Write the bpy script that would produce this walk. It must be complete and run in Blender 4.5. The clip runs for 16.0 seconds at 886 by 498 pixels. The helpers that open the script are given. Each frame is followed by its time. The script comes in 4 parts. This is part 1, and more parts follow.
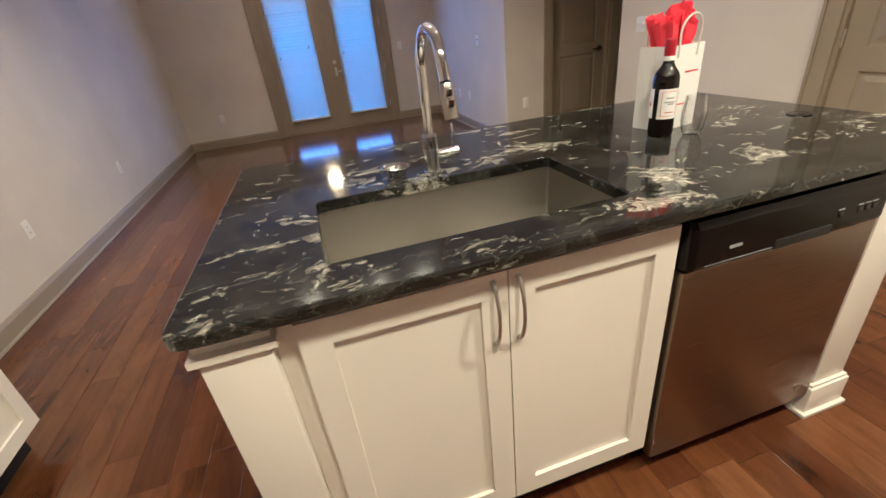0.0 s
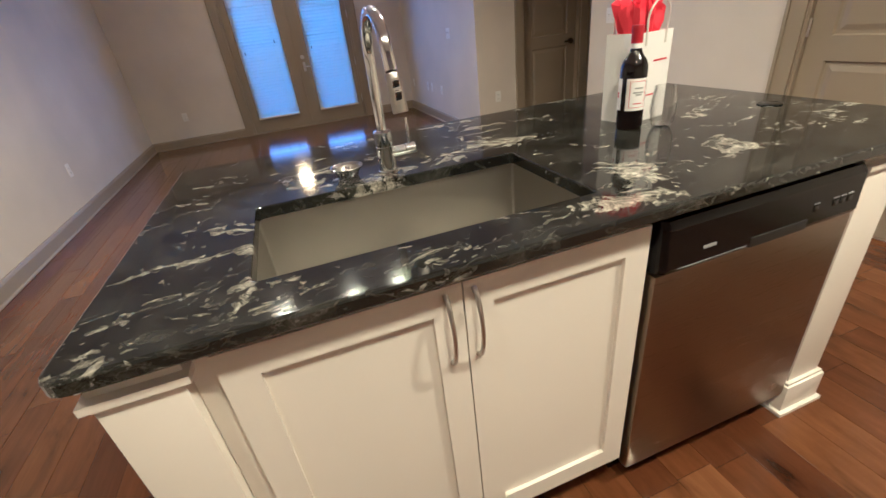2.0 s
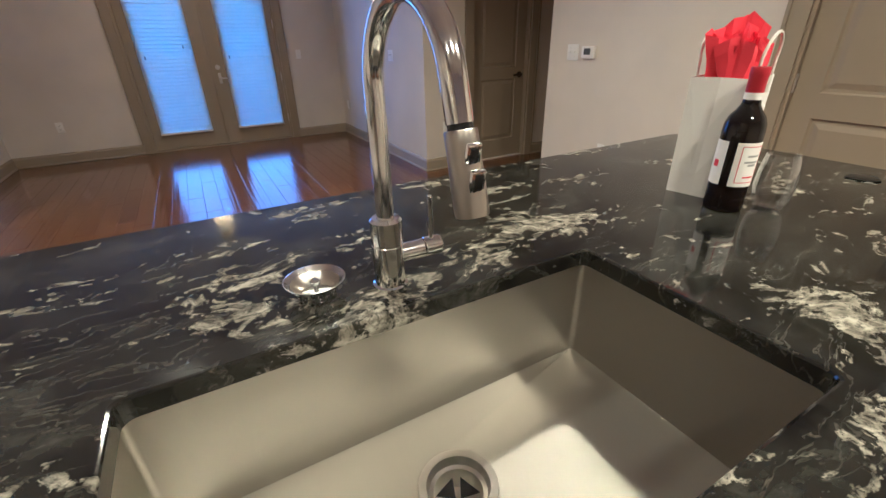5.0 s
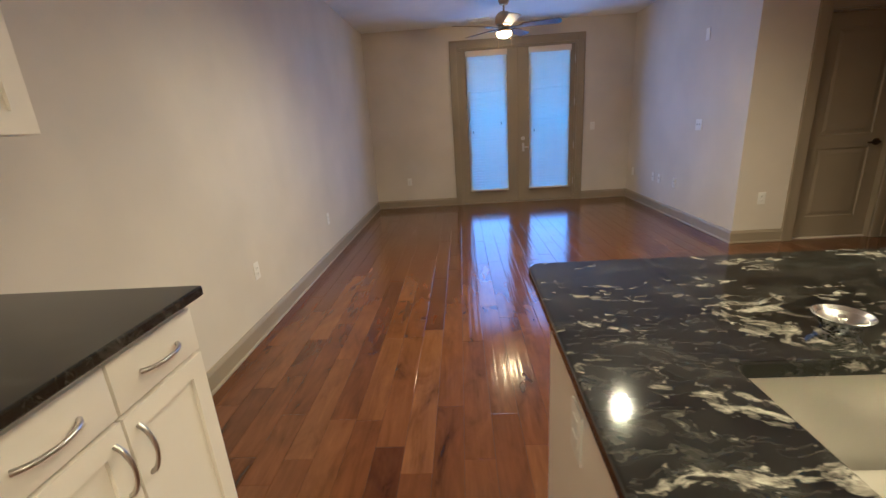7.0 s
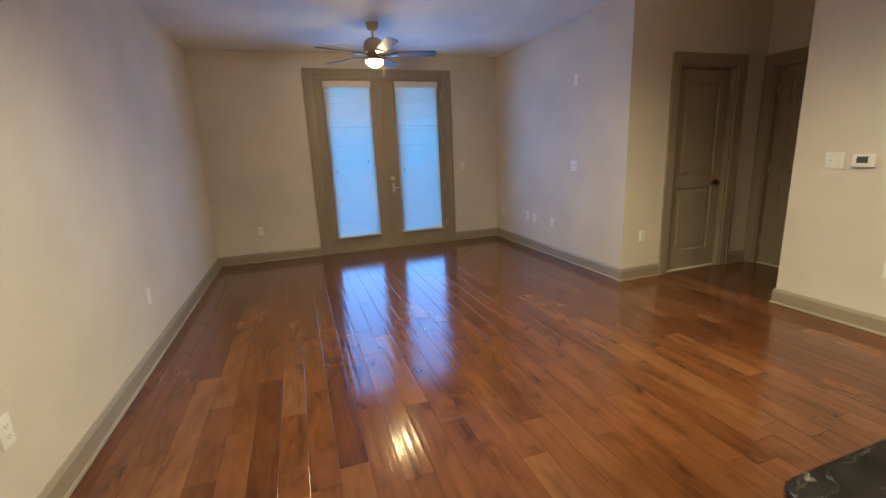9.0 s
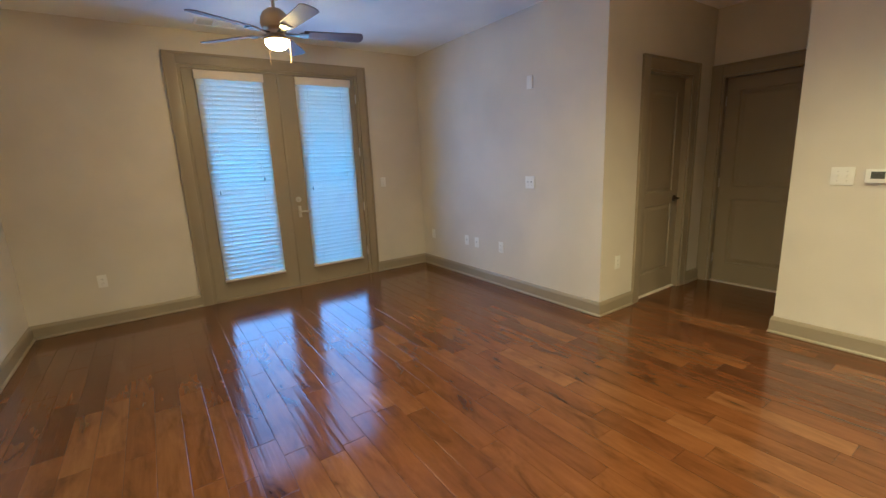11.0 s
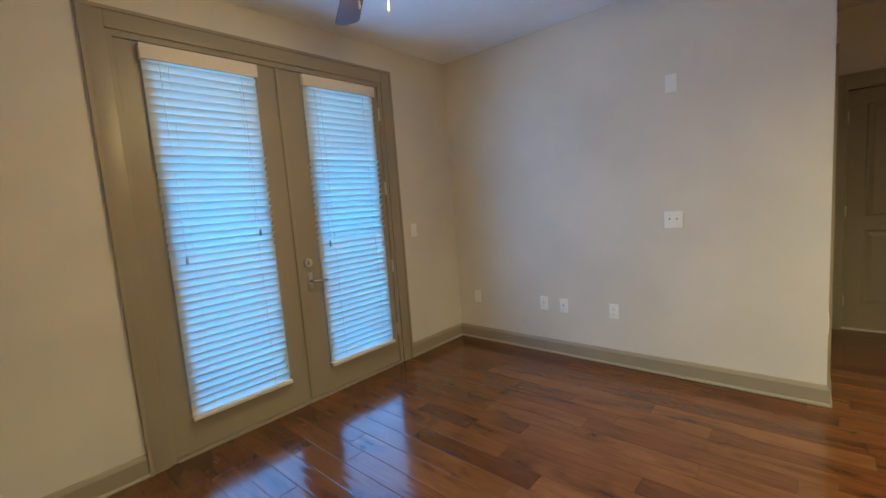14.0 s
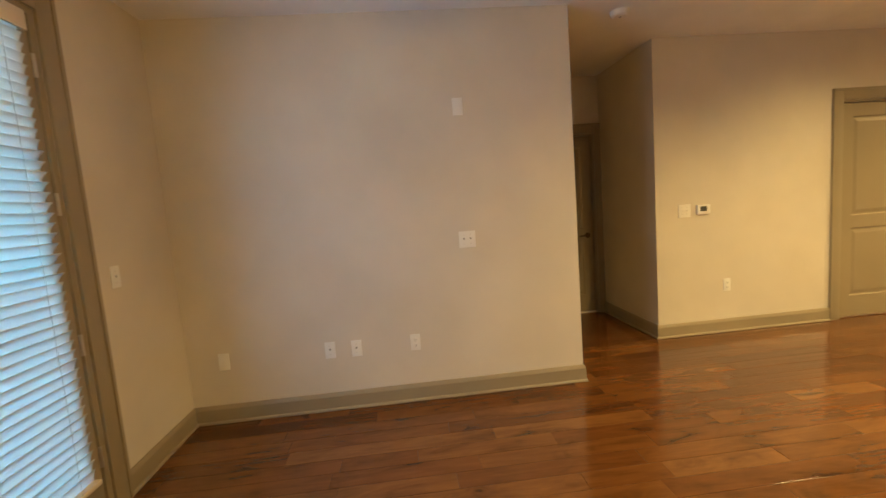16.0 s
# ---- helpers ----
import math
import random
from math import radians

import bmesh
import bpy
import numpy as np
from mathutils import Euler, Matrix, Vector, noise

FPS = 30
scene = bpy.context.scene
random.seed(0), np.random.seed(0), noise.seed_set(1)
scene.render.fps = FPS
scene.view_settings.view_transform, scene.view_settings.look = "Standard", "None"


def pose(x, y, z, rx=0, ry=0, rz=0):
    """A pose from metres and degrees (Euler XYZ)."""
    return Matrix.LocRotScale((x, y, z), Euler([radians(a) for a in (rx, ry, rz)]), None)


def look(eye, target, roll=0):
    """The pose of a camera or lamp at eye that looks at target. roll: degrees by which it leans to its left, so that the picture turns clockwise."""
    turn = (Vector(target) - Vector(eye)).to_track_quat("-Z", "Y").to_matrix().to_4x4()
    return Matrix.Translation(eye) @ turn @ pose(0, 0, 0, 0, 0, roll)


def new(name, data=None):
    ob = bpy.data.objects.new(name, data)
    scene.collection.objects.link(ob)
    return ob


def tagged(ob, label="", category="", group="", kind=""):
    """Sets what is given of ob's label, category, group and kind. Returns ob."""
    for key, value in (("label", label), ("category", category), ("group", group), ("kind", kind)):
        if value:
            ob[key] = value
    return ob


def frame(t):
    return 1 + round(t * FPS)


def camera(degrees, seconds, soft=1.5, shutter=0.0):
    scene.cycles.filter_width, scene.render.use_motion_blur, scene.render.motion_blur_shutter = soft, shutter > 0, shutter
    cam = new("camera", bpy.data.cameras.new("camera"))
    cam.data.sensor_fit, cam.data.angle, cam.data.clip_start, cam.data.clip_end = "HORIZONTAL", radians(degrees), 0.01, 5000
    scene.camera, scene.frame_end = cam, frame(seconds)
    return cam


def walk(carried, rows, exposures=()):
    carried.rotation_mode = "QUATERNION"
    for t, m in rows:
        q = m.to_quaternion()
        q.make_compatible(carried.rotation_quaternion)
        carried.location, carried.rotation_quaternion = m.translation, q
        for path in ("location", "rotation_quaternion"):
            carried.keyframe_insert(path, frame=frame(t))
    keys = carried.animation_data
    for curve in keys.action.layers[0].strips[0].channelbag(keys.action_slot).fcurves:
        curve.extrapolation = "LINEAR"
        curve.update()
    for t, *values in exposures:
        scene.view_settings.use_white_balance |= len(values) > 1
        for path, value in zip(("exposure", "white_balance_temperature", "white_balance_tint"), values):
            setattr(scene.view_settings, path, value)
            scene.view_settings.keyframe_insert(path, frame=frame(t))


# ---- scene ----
# the camera and its walk
cam = camera(92.8, 16.0, soft=1.5, shutter=0.2)
PATH = [
    (0, (0.03, 0.275, 1.293), (0.471, 1.994, 0.37), -6.7),
    (0.5, (0.083, 0.27, 1.291), (0.64, 1.953, 0.365), -7.0),
    (1, (0.112, 0.269, 1.29), (0.705, 1.935, 0.356), -7.2),
    (1.5, (0.109, 0.278, 1.275), (0.677, 1.948, 0.332), -7.2),
    (2, (0.115, 0.347, 1.265), (0.637, 2.028, 0.316), -6.9),
    (2.5, (0.106, 0.566, 1.26), (0.594, 2.247, 0.292), -6.4),
    (3, (0.143, 0.765, 1.231), (0.632, 2.423, 0.225), -5.9),
    (3.2, (0.183, 0.834, 1.213), (0.667, 2.484, 0.191), -5.9),
    (5.5, (0.079, 0.94, 1.267), (1.006, 2.52, 0.463), -1.3),
    (6, (-0.042, 0.823, 1.285), (0.609, 2.595, 0.622), -1.3),
    (6.5, (-0.201, 0.759, 1.311), (-0.019, 2.655, 0.703), -2.0),
    (7, (-0.436, 0.785, 1.316), (-0.545, 2.697, 0.742), -3.7),
    (7.5, (-0.564, 0.93, 1.316), (-0.616, 2.851, 0.762), -4.4),
    (8, (-0.63, 1.184, 1.325), (-0.482, 3.116, 0.829), -4.0),
    (8.5, (-0.736, 1.434, 1.346), (-0.31, 3.335, 0.892), -3.2),
    (9, (-0.775, 1.648, 1.331), (-0.155, 3.496, 0.884), -2.6),
    (9.5, (-0.786, 1.928, 1.361), (0.028, 3.698, 0.905), -2.2),
    (9.7, (-0.781, 2.03, 1.359), (0.115, 3.758, 0.897), -2.1),
    (12, (-0.921, 3.504, 1.361), (0.226, 5.104, 1.012), -2.9),
    (12.5, (-0.988, 3.838, 1.341), (0.198, 5.419, 1.033), -2.9),
    (13, (-1.017, 4.195, 1.338), (0.198, 5.759, 1.061), -3.0),
    (13.5, (-0.981, 4.572, 1.356), (0.285, 6.101, 1.113), -3.8),
    (14, (-1.031, 4.951, 1.356), (0.449, 6.278, 1.134), -4.3),
    (14.5, (-0.977, 5.298, 1.35), (0.707, 6.36, 1.156), -4.6),
    (15, (-0.942, 5.611, 1.366), (0.916, 6.321, 1.159), -4.6),
    (15.5, (-0.887, 5.888, 1.379), (1.081, 6.175, 1.166), -4.5),
    (16, (-0.736, 6.114, 1.366), (1.246, 5.942, 1.16), -4.4),
]
EXPO = [(0.0, 1.72, 3980, 17), (5.5, 1.66, 3880, 16), (7.0, 1.76, 4150, 12), (9.5, 1.90, 4300, 5), (12.5, 2.16, 4450, -4), (14.0, 2.06, 4300, -4), (15.0, 2.04, 5400, 0), (16.0, 2.06, 6150, 2)]
walk(cam, [(t, look(eye, target, roll)) for t, eye, target, roll in PATH], EXPO)

# world, lights
world = bpy.data.worlds.new("world")
scene.world = world
world.use_nodes = True
wn = world.node_tree.nodes
sky = wn.new("ShaderNodeTexSky")
sky.sky_type, sky.sun_disc = "NISHITA", False
sky.sun_elevation, sky.sun_rotation = radians(22), radians(180)
wn["Background"].inputs[1].default_value = 0.12
dusk = wn.new("ShaderNodeMix")
dusk.data_type, dusk.blend_type = "RGBA", "MULTIPLY"
dusk.inputs[0].default_value = 1.0
dusk.inputs[7].default_value = (0.12, 1.85, 3.0, 1)
world.node_tree.links.new(sky.outputs[0], dusk.inputs[6])
world.node_tree.links.new(dusk.outputs[2], wn["Background"].inputs[0])


def lamp(name, kind, m, power, color, **more):
    d = bpy.data.lights.new(name, kind)
    d.energy, d.color = power, color
    for k, v in more.items():
        setattr(d, k, v)
    ob = new(name, d)
    ob.matrix_world = m
    return ob


WARM = (1.0, 0.655, 0.235)
CANS = [(-0.32, 3.50), (0.26, 3.50), (0.66, 3.50), (0.45, 2.33), (1.70, 2.32), (-0.80, 0.15), (0.45, 0.05), (1.70, 0.15)]
CEIL = 2.645
for i, (x, y) in enumerate(CANS):
    lamp("downlight_lamp", "SPOT", pose(x, y, CEIL - 0.012), (31, 31, 38, 13, 35, 44, 70, 124)[i], WARM, spot_size=radians(158), spot_blend=0.9, shadow_soft_size=0.018 if i < 3 else 0.075)
FAN = (0.135, 6.31)
# added lamps before the blinds, one per glazed opening, stand in for sky light
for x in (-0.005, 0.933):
    lamp("window_fill_lamp", "AREA", pose(x, 7.585, 1.24, -90), 2.2, (0.34, 0.58, 1.0), shape="RECTANGLE", size=0.60, size_y=1.94, spread=radians(160))


# materials
def mat(name, base, rough=0.5, metal=0.0, spec=0.5):
    m = bpy.data.materials.new(name)
    m.use_nodes = True
    b = m.node_tree.nodes["Principled BSDF"]
    b.inputs["Base Color"].default_value = (*base, 1)
    b.inputs["Roughness"].default_value = rough
    b.inputs["Metallic"].default_value = metal
    b.inputs["Specular IOR Level"].default_value = spec
    return m


def node(m, kind, **inputs):
    n = m.node_tree.nodes.new("ShaderNode" + kind)
    for k, v in inputs.items():
        n.inputs[k.replace("_", " ")].default_value = v
    return n


def wire(m, a, ao, b, bi):
    m.node_tree.links.new(a.outputs[ao], b.inputs[bi])


def ramp(m, src, out, stops):
    r = m.node_tree.nodes.new("ShaderNodeValToRGB")
    e = r.color_ramp.elements
    while len(e) < len(stops):
        e.new(0.5)
    for el, (p, c) in zip(e, stops):
        el.position, el.color = p, (*c, 1) if len(c) == 3 else c
    wire(m, src, out, r, 0)
    return r


def coords(m, scale=(1, 1, 1)):
    g = m.node_tree.nodes.new("ShaderNodeNewGeometry")
    v = m.node_tree.nodes.new("ShaderNodeMapping")
    v.inputs["Scale"].default_value = scale
    wire(m, g, "Position", v, "Vector")
    return v


def bump(m, src, out, strength, dist):
    b = node(m, "Bump", Strength=strength, Distance=dist)
    wire(m, src, out, b, "Height")
    wire(m, b, 0, m.node_tree.nodes["Principled BSDF"], "Normal")
    return b


def bsdf(m):
    return m.node_tree.nodes["Principled BSDF"]


def mixed(m, a, b, fac=None, factor=0.5, blend="MIX"):
    x = m.node_tree.nodes.new("ShaderNodeMix")
    x.data_type, x.blend_type = "RGBA", blend
    x.inputs[0].default_value = factor
    if fac:
        wire(m, fac[0], fac[1], x, 0)
    for slot, v in ((6, a), (7, b)):
        if isinstance(v, tuple) and not hasattr(v[0], "outputs"):
            x.inputs[slot].default_value = (*v, 1)
        else:
            m.node_tree.links.new(v[0].outputs[v[1]], x.inputs[slot])
    return x


def painted(name, base, rough, grain=180.0, relief=0.25, mottle=0.06):
    m = mat(name, base, rough)
    v = coords(m)
    big = node(m, "TexNoise", Scale=1.7, Detail=4.0)
    wire(m, v, 0, big, "Vector")
    lo, hi = tuple(c * (1 - mottle) for c in base), tuple(min(1, c * (1 + mottle)) for c in base)
    r = ramp(m, big, 0, [(0.3, lo), (0.7, hi)])
    wire(m, r, 0, bsdf(m), "Base Color")
    fine = node(m, "TexNoise", Scale=grain, Detail=3.0)
    wire(m, v, 0, fine, "Vector")
    bump(m, fine, 0, relief, 0.002)
    return m


WALL = painted("wall_paint", (0.64, 0.585, 0.50), 0.62, 150, 0.35)
CEILING = painted("ceiling_paint", (0.84, 0.83, 0.81), 0.8, 110, 0.5)
TRIM = painted("taupe_trim_paint", (0.30, 0.25, 0.17), 0.38, 60, 0.08)
DOOR = painted("taupe_door_paint", (0.29, 0.238, 0.16), 0.42, 60, 0.1)
CAB = painted("cream_cabinet_paint", (0.80, 0.745, 0.655), 0.36, 40, 0.06, 0.03)
LCD = mat("grey_display", (0.10, 0.105, 0.09), 0.25)
LCD_INK = mat("display_ink", (0.05, 0.05, 0.045), 0.3)
# grey that paints the shade inside outlet slots and jacks
SLOT = mat("shaded_slot", (0.26, 0.24, 0.21), 0.6)
PLASTIC = painted("white_plastic", (0.80, 0.78, 0.73), 0.35, 30, 0.03, 0.02)
# near-black; at toe kicks and recesses it is shade put into colour
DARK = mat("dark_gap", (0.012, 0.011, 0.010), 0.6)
GLOSS_BLACK = painted("glossy_black_plastic", (0.006, 0.005, 0.005), 0.16, 30, 0.02)
GLOSS_BLACK.node_tree.nodes["Principled BSDF"].inputs["Specular IOR Level"].default_value = 0.25
BLACK = painted("black_plastic", (0.012, 0.012, 0.013), 0.22, 90, 0.05)
CHROME = mat("chrome", (0.86, 0.86, 0.86), 0.09, 1.0)
POLISHED = mat("polished_steel", (0.80, 0.80, 0.79), 0.2, 1.0)
NICKEL = mat("brushed_nickel", (0.55, 0.52, 0.48), 0.28, 1.0)
# nickel tinted golden, the globe's warm glow put into the fan's metal
GLOW_NICKEL = mat("glow_tinted_nickel", (0.58, 0.45, 0.27), 0.5, 1.0)
BRONZE = mat("dark_bronze", (0.09, 0.07, 0.05), 0.38, 0.9)
GREY = mat("grey_marks", (0.34, 0.34, 0.34), 0.5)
RED = mat("red_marks", (0.55, 0.03, 0.04), 0.6)


def plank_wood():
    m = mat("hand_scraped_hardwood", (0.1, 0.035, 0.02), 0.2)
    v = coords(m, (9, 0.9, 9))
    info = m.node_tree.nodes.new("ShaderNodeObjectInfo")
    geo = m.node_tree.nodes.new("ShaderNodeNewGeometry")
    add = m.node_tree.nodes.new("ShaderNodeMath")
    add.operation = "ADD"
    wire(m, info, "Random", add, 0)
    wire(m, geo, "Random Per Island", add, 1)
    frac = m.node_tree.nodes.new("ShaderNodeMath")
    frac.operation = "FRACT"
    wire(m, add, 0, frac, 0)
    shift = m.node_tree.nodes.new("ShaderNodeVectorMath")
    shift.operation = "MULTIPLY_ADD"
    comb = m.node_tree.nodes.new("ShaderNodeCombineXYZ")
    for k in range(3):
        wire(m, frac, 0, comb, k)
    shift.inputs[1].default_value = (37, 53, 11)
    wire(m, comb, 0, shift, 0)
    wire(m, v, 0, shift, 2)
    g = node(m, "TexNoise", Scale=2.2, Detail=8.0, Roughness=0.62, Distortion=1.4)
    wire(m, shift, 0, g, "Vector")
    tone = ramp(m, frac, 0, [(0.0, (0.072, 0.0245, 0.0068)), (0.12, (0.100, 0.0358, 0.0092)), (0.5, (0.122, 0.045, 0.0108)), (0.85, (0.138, 0.0545, 0.0137)), (1.0, (0.170, 0.072, 0.0205))])
    grain = ramp(m, g, 0, [(0.2, (0.62, 0.6, 0.58)), (0.4, (0.86, 0.85, 0.84)), (0.6, (1.0, 1.0, 1.0)), (0.8, (1.15, 1.15, 1.1))])
    c = mixed(m, (tone, 0), (grain, 0), factor=1.0, blend="MULTIPLY")
    k = node(m, "TexNoise", Scale=3.0, Detail=4.0, Roughness=0.6, Distortion=0.6)
    kv = coords(m, (2.6, 0.9, 1))
    ks = m.node_tree.nodes.new("ShaderNodeVectorMath")
    ks.operation = "MULTIPLY_ADD"
    ks.inputs[1].default_value = (19, 31, 7)
    wire(m, comb, 0, ks, 0)
    wire(m, kv, 0, ks, 2)
    wire(m, ks, 0, k, "Vector")
    knots = ramp(m, k, 0, [(0.28, (0.36, 0.33, 0.31)), (0.35, (0.74, 0.72, 0.70)), (0.45, (1, 1, 1)), (0.66, (1.26, 1.28, 1.28))])
    c2 = mixed(m, (c, 2), (knots, 0), factor=1.0, blend="MULTIPLY")
    wire(m, c2, 2, bsdf(m), "Base Color")
    rr = ramp(m, g, 0, [(0.3, (0.21, 0.21, 0.21)), (0.7, (0.14, 0.14, 0.14))])
    wire(m, rr, 0, bsdf(m), "Roughness")
    scrape = node(m, "TexNoise", Scale=1.0, Detail=2.0)
    sv = coords(m, (38, 0.8, 1))
    wire(m, sv, 0, scrape, "Vector")
    bump(m, scrape, 0, 0.45, 0.003)
    bsdf(m).inputs["Coat Weight"].default_value = 0.68
    bsdf(m).inputs["Coat IOR"].default_value = 1.42
    bsdf(m).inputs["Coat Roughness"].default_value = 0.115
    bsdf(m).inputs["Specular IOR Level"].default_value = 0.15
    for link in list(m.node_tree.links):
        if link.to_node == bsdf(m) and link.to_socket.name == "Normal":
            m.node_tree.links.new(link.from_socket, bsdf(m).inputs["Coat Normal"])
    return m


def calc(m, op, a, b, c=None):
    n = m.node_tree.nodes.new("ShaderNodeMath")
    n.operation = op
    for k, v in enumerate((a, b, c)):
        if isinstance(v, tuple):
            wire(m, v[0], v[1], n, k)
        elif v is not None:
            n.inputs[k].default_value = v
    return n


def shifted(m, base, noise, amount):
    """base moved by a noise's colour, centred on zero."""
    n = m.node_tree.nodes.new("ShaderNodeVectorMath")
    n.operation = "MULTIPLY_ADD"
    n.inputs[1].default_value = (amount,) * 3
    wire(m, noise, "Color", n, 0)
    wire(m, base, 0, n, 2)
    k = m.node_tree.nodes.new("ShaderNodeVectorMath")
    k.operation = "SUBTRACT"
    k.inputs[1].default_value = (amount / 2,) * 3
    wire(m, n, 0, k, 0)
    return k


# where the pale flakes gather or thin out in the island's slab: x, y, half-widths, amount
CLUSTERS = [(-0.11, 1.175, 0.21, 0.030, 0.30), (0.265, 0.965, 0.075, 0.075, 0.24), (0.36, 0.955, 0.06, 0.06, 0.20),
            (0.68, 0.96, 0.17, 0.050, 0.30), (-0.17, 1.00, 0.20, 0.16, 0.12), (0.34, 1.56, 0.40, 0.16, 0.10),
            (-0.10, 1.34, 0.20, 0.10, -0.08), (0.80, 1.07, 0.13, 0.07, 0.20), (1.15, 1.06, 0.30, 0.08, 0.15), (0.45, 1.45, 0.22, 0.05, 0.10),
            (-0.20, 1.86, 0.30, 0.16, -0.16), (0.05, 0.975, 0.12, 0.07, -0.12)]


def granite_stone(name, density=0.0, clusters=()):
    m = mat(name, (0.02, 0.02, 0.02), 0.06)
    v = coords(m, (1.0, 1.5, 1.3))
    v.inputs["Rotation"].default_value = (0, 0, radians(-9))
    w1 = node(m, "TexNoise", Scale=3.2, Detail=2.0)
    wire(m, v, 0, w1, "Vector")
    w2 = node(m, "TexNoise", Scale=13.0, Detail=3.0)
    wire(m, v, 0, w2, "Vector")
    p = shifted(m, shifted(m, v, w1, 0.24), w2, 0.06)
    flake = node(m, "TexNoise", Scale=32.0, Detail=6.0, Roughness=0.64)
    wire(m, p, 0, flake, "Vector")
    mask = node(m, "TexNoise", Scale=4.4, Detail=3.0, Roughness=0.55)
    wire(m, p, 0, mask, "Vector")
    total = calc(m, "ADD", (mask, 0), density)
    spot = shifted(m, coords(m), w2, 0.055)
    for cx, cy, rx, ry, amount in clusters:
        off = m.node_tree.nodes.new("ShaderNodeVectorMath")
        off.operation = "SUBTRACT"
        off.inputs[1].default_value = (cx, cy, 0.9)
        wire(m, spot, 0, off, 0)
        sc = m.node_tree.nodes.new("ShaderNodeVectorMath")
        sc.operation = "MULTIPLY"
        sc.inputs[1].default_value = (1 / rx, 1 / ry, 0)
        wire(m, off, 0, sc, 0)
        ln = m.node_tree.nodes.new("ShaderNodeVectorMath")
        ln.operation = "LENGTH"
        wire(m, sc, 0, ln, 0)
        fall = calc(m, "SMOOTH_MAX", (calc(m, "SUBTRACT", 1.0, (ln, "Value")), 0), 0.0, 0.1)
        total = calc(m, "MULTIPLY_ADD", (fall, 0), amount, (total, 0))
    level = calc(m, "MULTIPLY_ADD", (total, 0), 1.0, (flake, 0))
    half = calc(m, "MULTIPLY", (level, 0), 0.5)
    pale_amt = ramp(m, half, 0, [(0.560, (0, 0, 0)), (0.576, (0.55, 0.55, 0.55)), (0.615, (1, 1, 1))])
    crumb = node(m, "TexNoise", Scale=70.0, Detail=4.0, Roughness=0.7)
    wire(m, p, 0, crumb, "Vector")
    crumbs = ramp(m, crumb, 0, [(0.36, (0.25, 0.25, 0.25)), (0.52, (1, 1, 1))])
    flakes = mixed(m, (pale_amt, 0), (crumbs, 0), factor=1.0, blend="MULTIPLY")
    # thin grey wisps along the flow of the stone
    flow = node(m, "Mapping", Scale=(2.2, 9.0, 5.0))
    wire(m, p, 0, flow, "Vector")
    wisp = node(m, "TexNoise", Scale=1.6, Detail=6.0, Roughness=0.6)
    wire(m, flow, 0, wisp, "Vector")
    wisps = ramp(m, wisp, 0, [(0.485, (0, 0, 0)), (0.50, (0.13, 0.13, 0.13)), (0.512, (0, 0, 0))])
    amt = mixed(m, (flakes, 2), (wisps, 0), factor=1.0, blend="ADD")
    tint = node(m, "TexNoise", Scale=38.0, Detail=3.0)
    wire(m, p, 0, tint, "Vector")
    pale = ramp(m, tint, 0, [(0.3, (0.12, 0.11, 0.085)), (0.48, (0.28, 0.26, 0.205)), (0.68, (0.52, 0.49, 0.40))])
    cloud = node(m, "TexNoise", Scale=7.0, Detail=9.0, Roughness=0.72)
    wire(m, p, 0, cloud, "Vector")
    dark = ramp(m, cloud, 0, [(0.38, (0.006, 0.006, 0.006)), (0.54, (0.020, 0.020, 0.017)), (0.70, (0.062, 0.061, 0.052))])
    c = mixed(m, (dark, 0), (pale, 0), fac=(amt, 2))
    wire(m, c, 2, bsdf(m), "Base Color")
    pol = ramp(m, crumb, 0, [(0.3, (0.06, 0.06, 0.06)), (0.7, (0.10, 0.10, 0.10))])
    wire(m, pol, 0, bsdf(m), "Roughness")
    bsdf(m).inputs["IOR"].default_value = 1.55
    return m


def steel(name, base, rough, scale):
    m = mat(name, base, rough, 1.0)
    v = coords(m, scale)
    n = node(m, "TexNoise", Scale=1.0, Detail=3.0)
    wire(m, v, 0, n, "Vector")
    r = ramp(m, n, 0, [(0.3, (rough - 0.03,) * 3), (0.7, (rough + 0.03,) * 3)])
    wire(m, r, 0, bsdf(m), "Roughness")
    bump(m, n, 0, 0.012, 0.0006)
    return m


def pane_glass(name="window_glass", edge=0.5, falloff=3.0):
    m = bpy.data.materials.new(name)
    m.use_nodes = True
    t = m.node_tree
    tr, gl, mx, lw = t.nodes.new("ShaderNodeBsdfTransparent"), t.nodes.new("ShaderNodeBsdfGlossy"), t.nodes.new("ShaderNodeMixShader"), t.nodes.new("ShaderNodeLayerWeight")
    gl.inputs["Roughness"].default_value = 0.02
    lw.inputs["Blend"].default_value = 0.5
    curve = t.nodes.new("ShaderNodeMath")
    curve.operation, curve.inputs[1].default_value = "POWER", falloff
    gain = t.nodes.new("ShaderNodeMath")
    gain.operation, gain.inputs[1].default_value, gain.inputs[2].default_value = "MULTIPLY_ADD", edge, 0.06
    t.links.new(lw.outputs["Facing"], curve.inputs[0])
    t.links.new(curve.outputs[0], gain.inputs[0])
    t.links.new(gain.outputs[0], mx.inputs[0])
    t.links.new(tr.outputs[0], mx.inputs[1])
    t.links.new(gl.outputs[0], mx.inputs[2])
    t.links.new(mx.outputs[0], t.nodes["Material Output"].inputs[0])
    return m


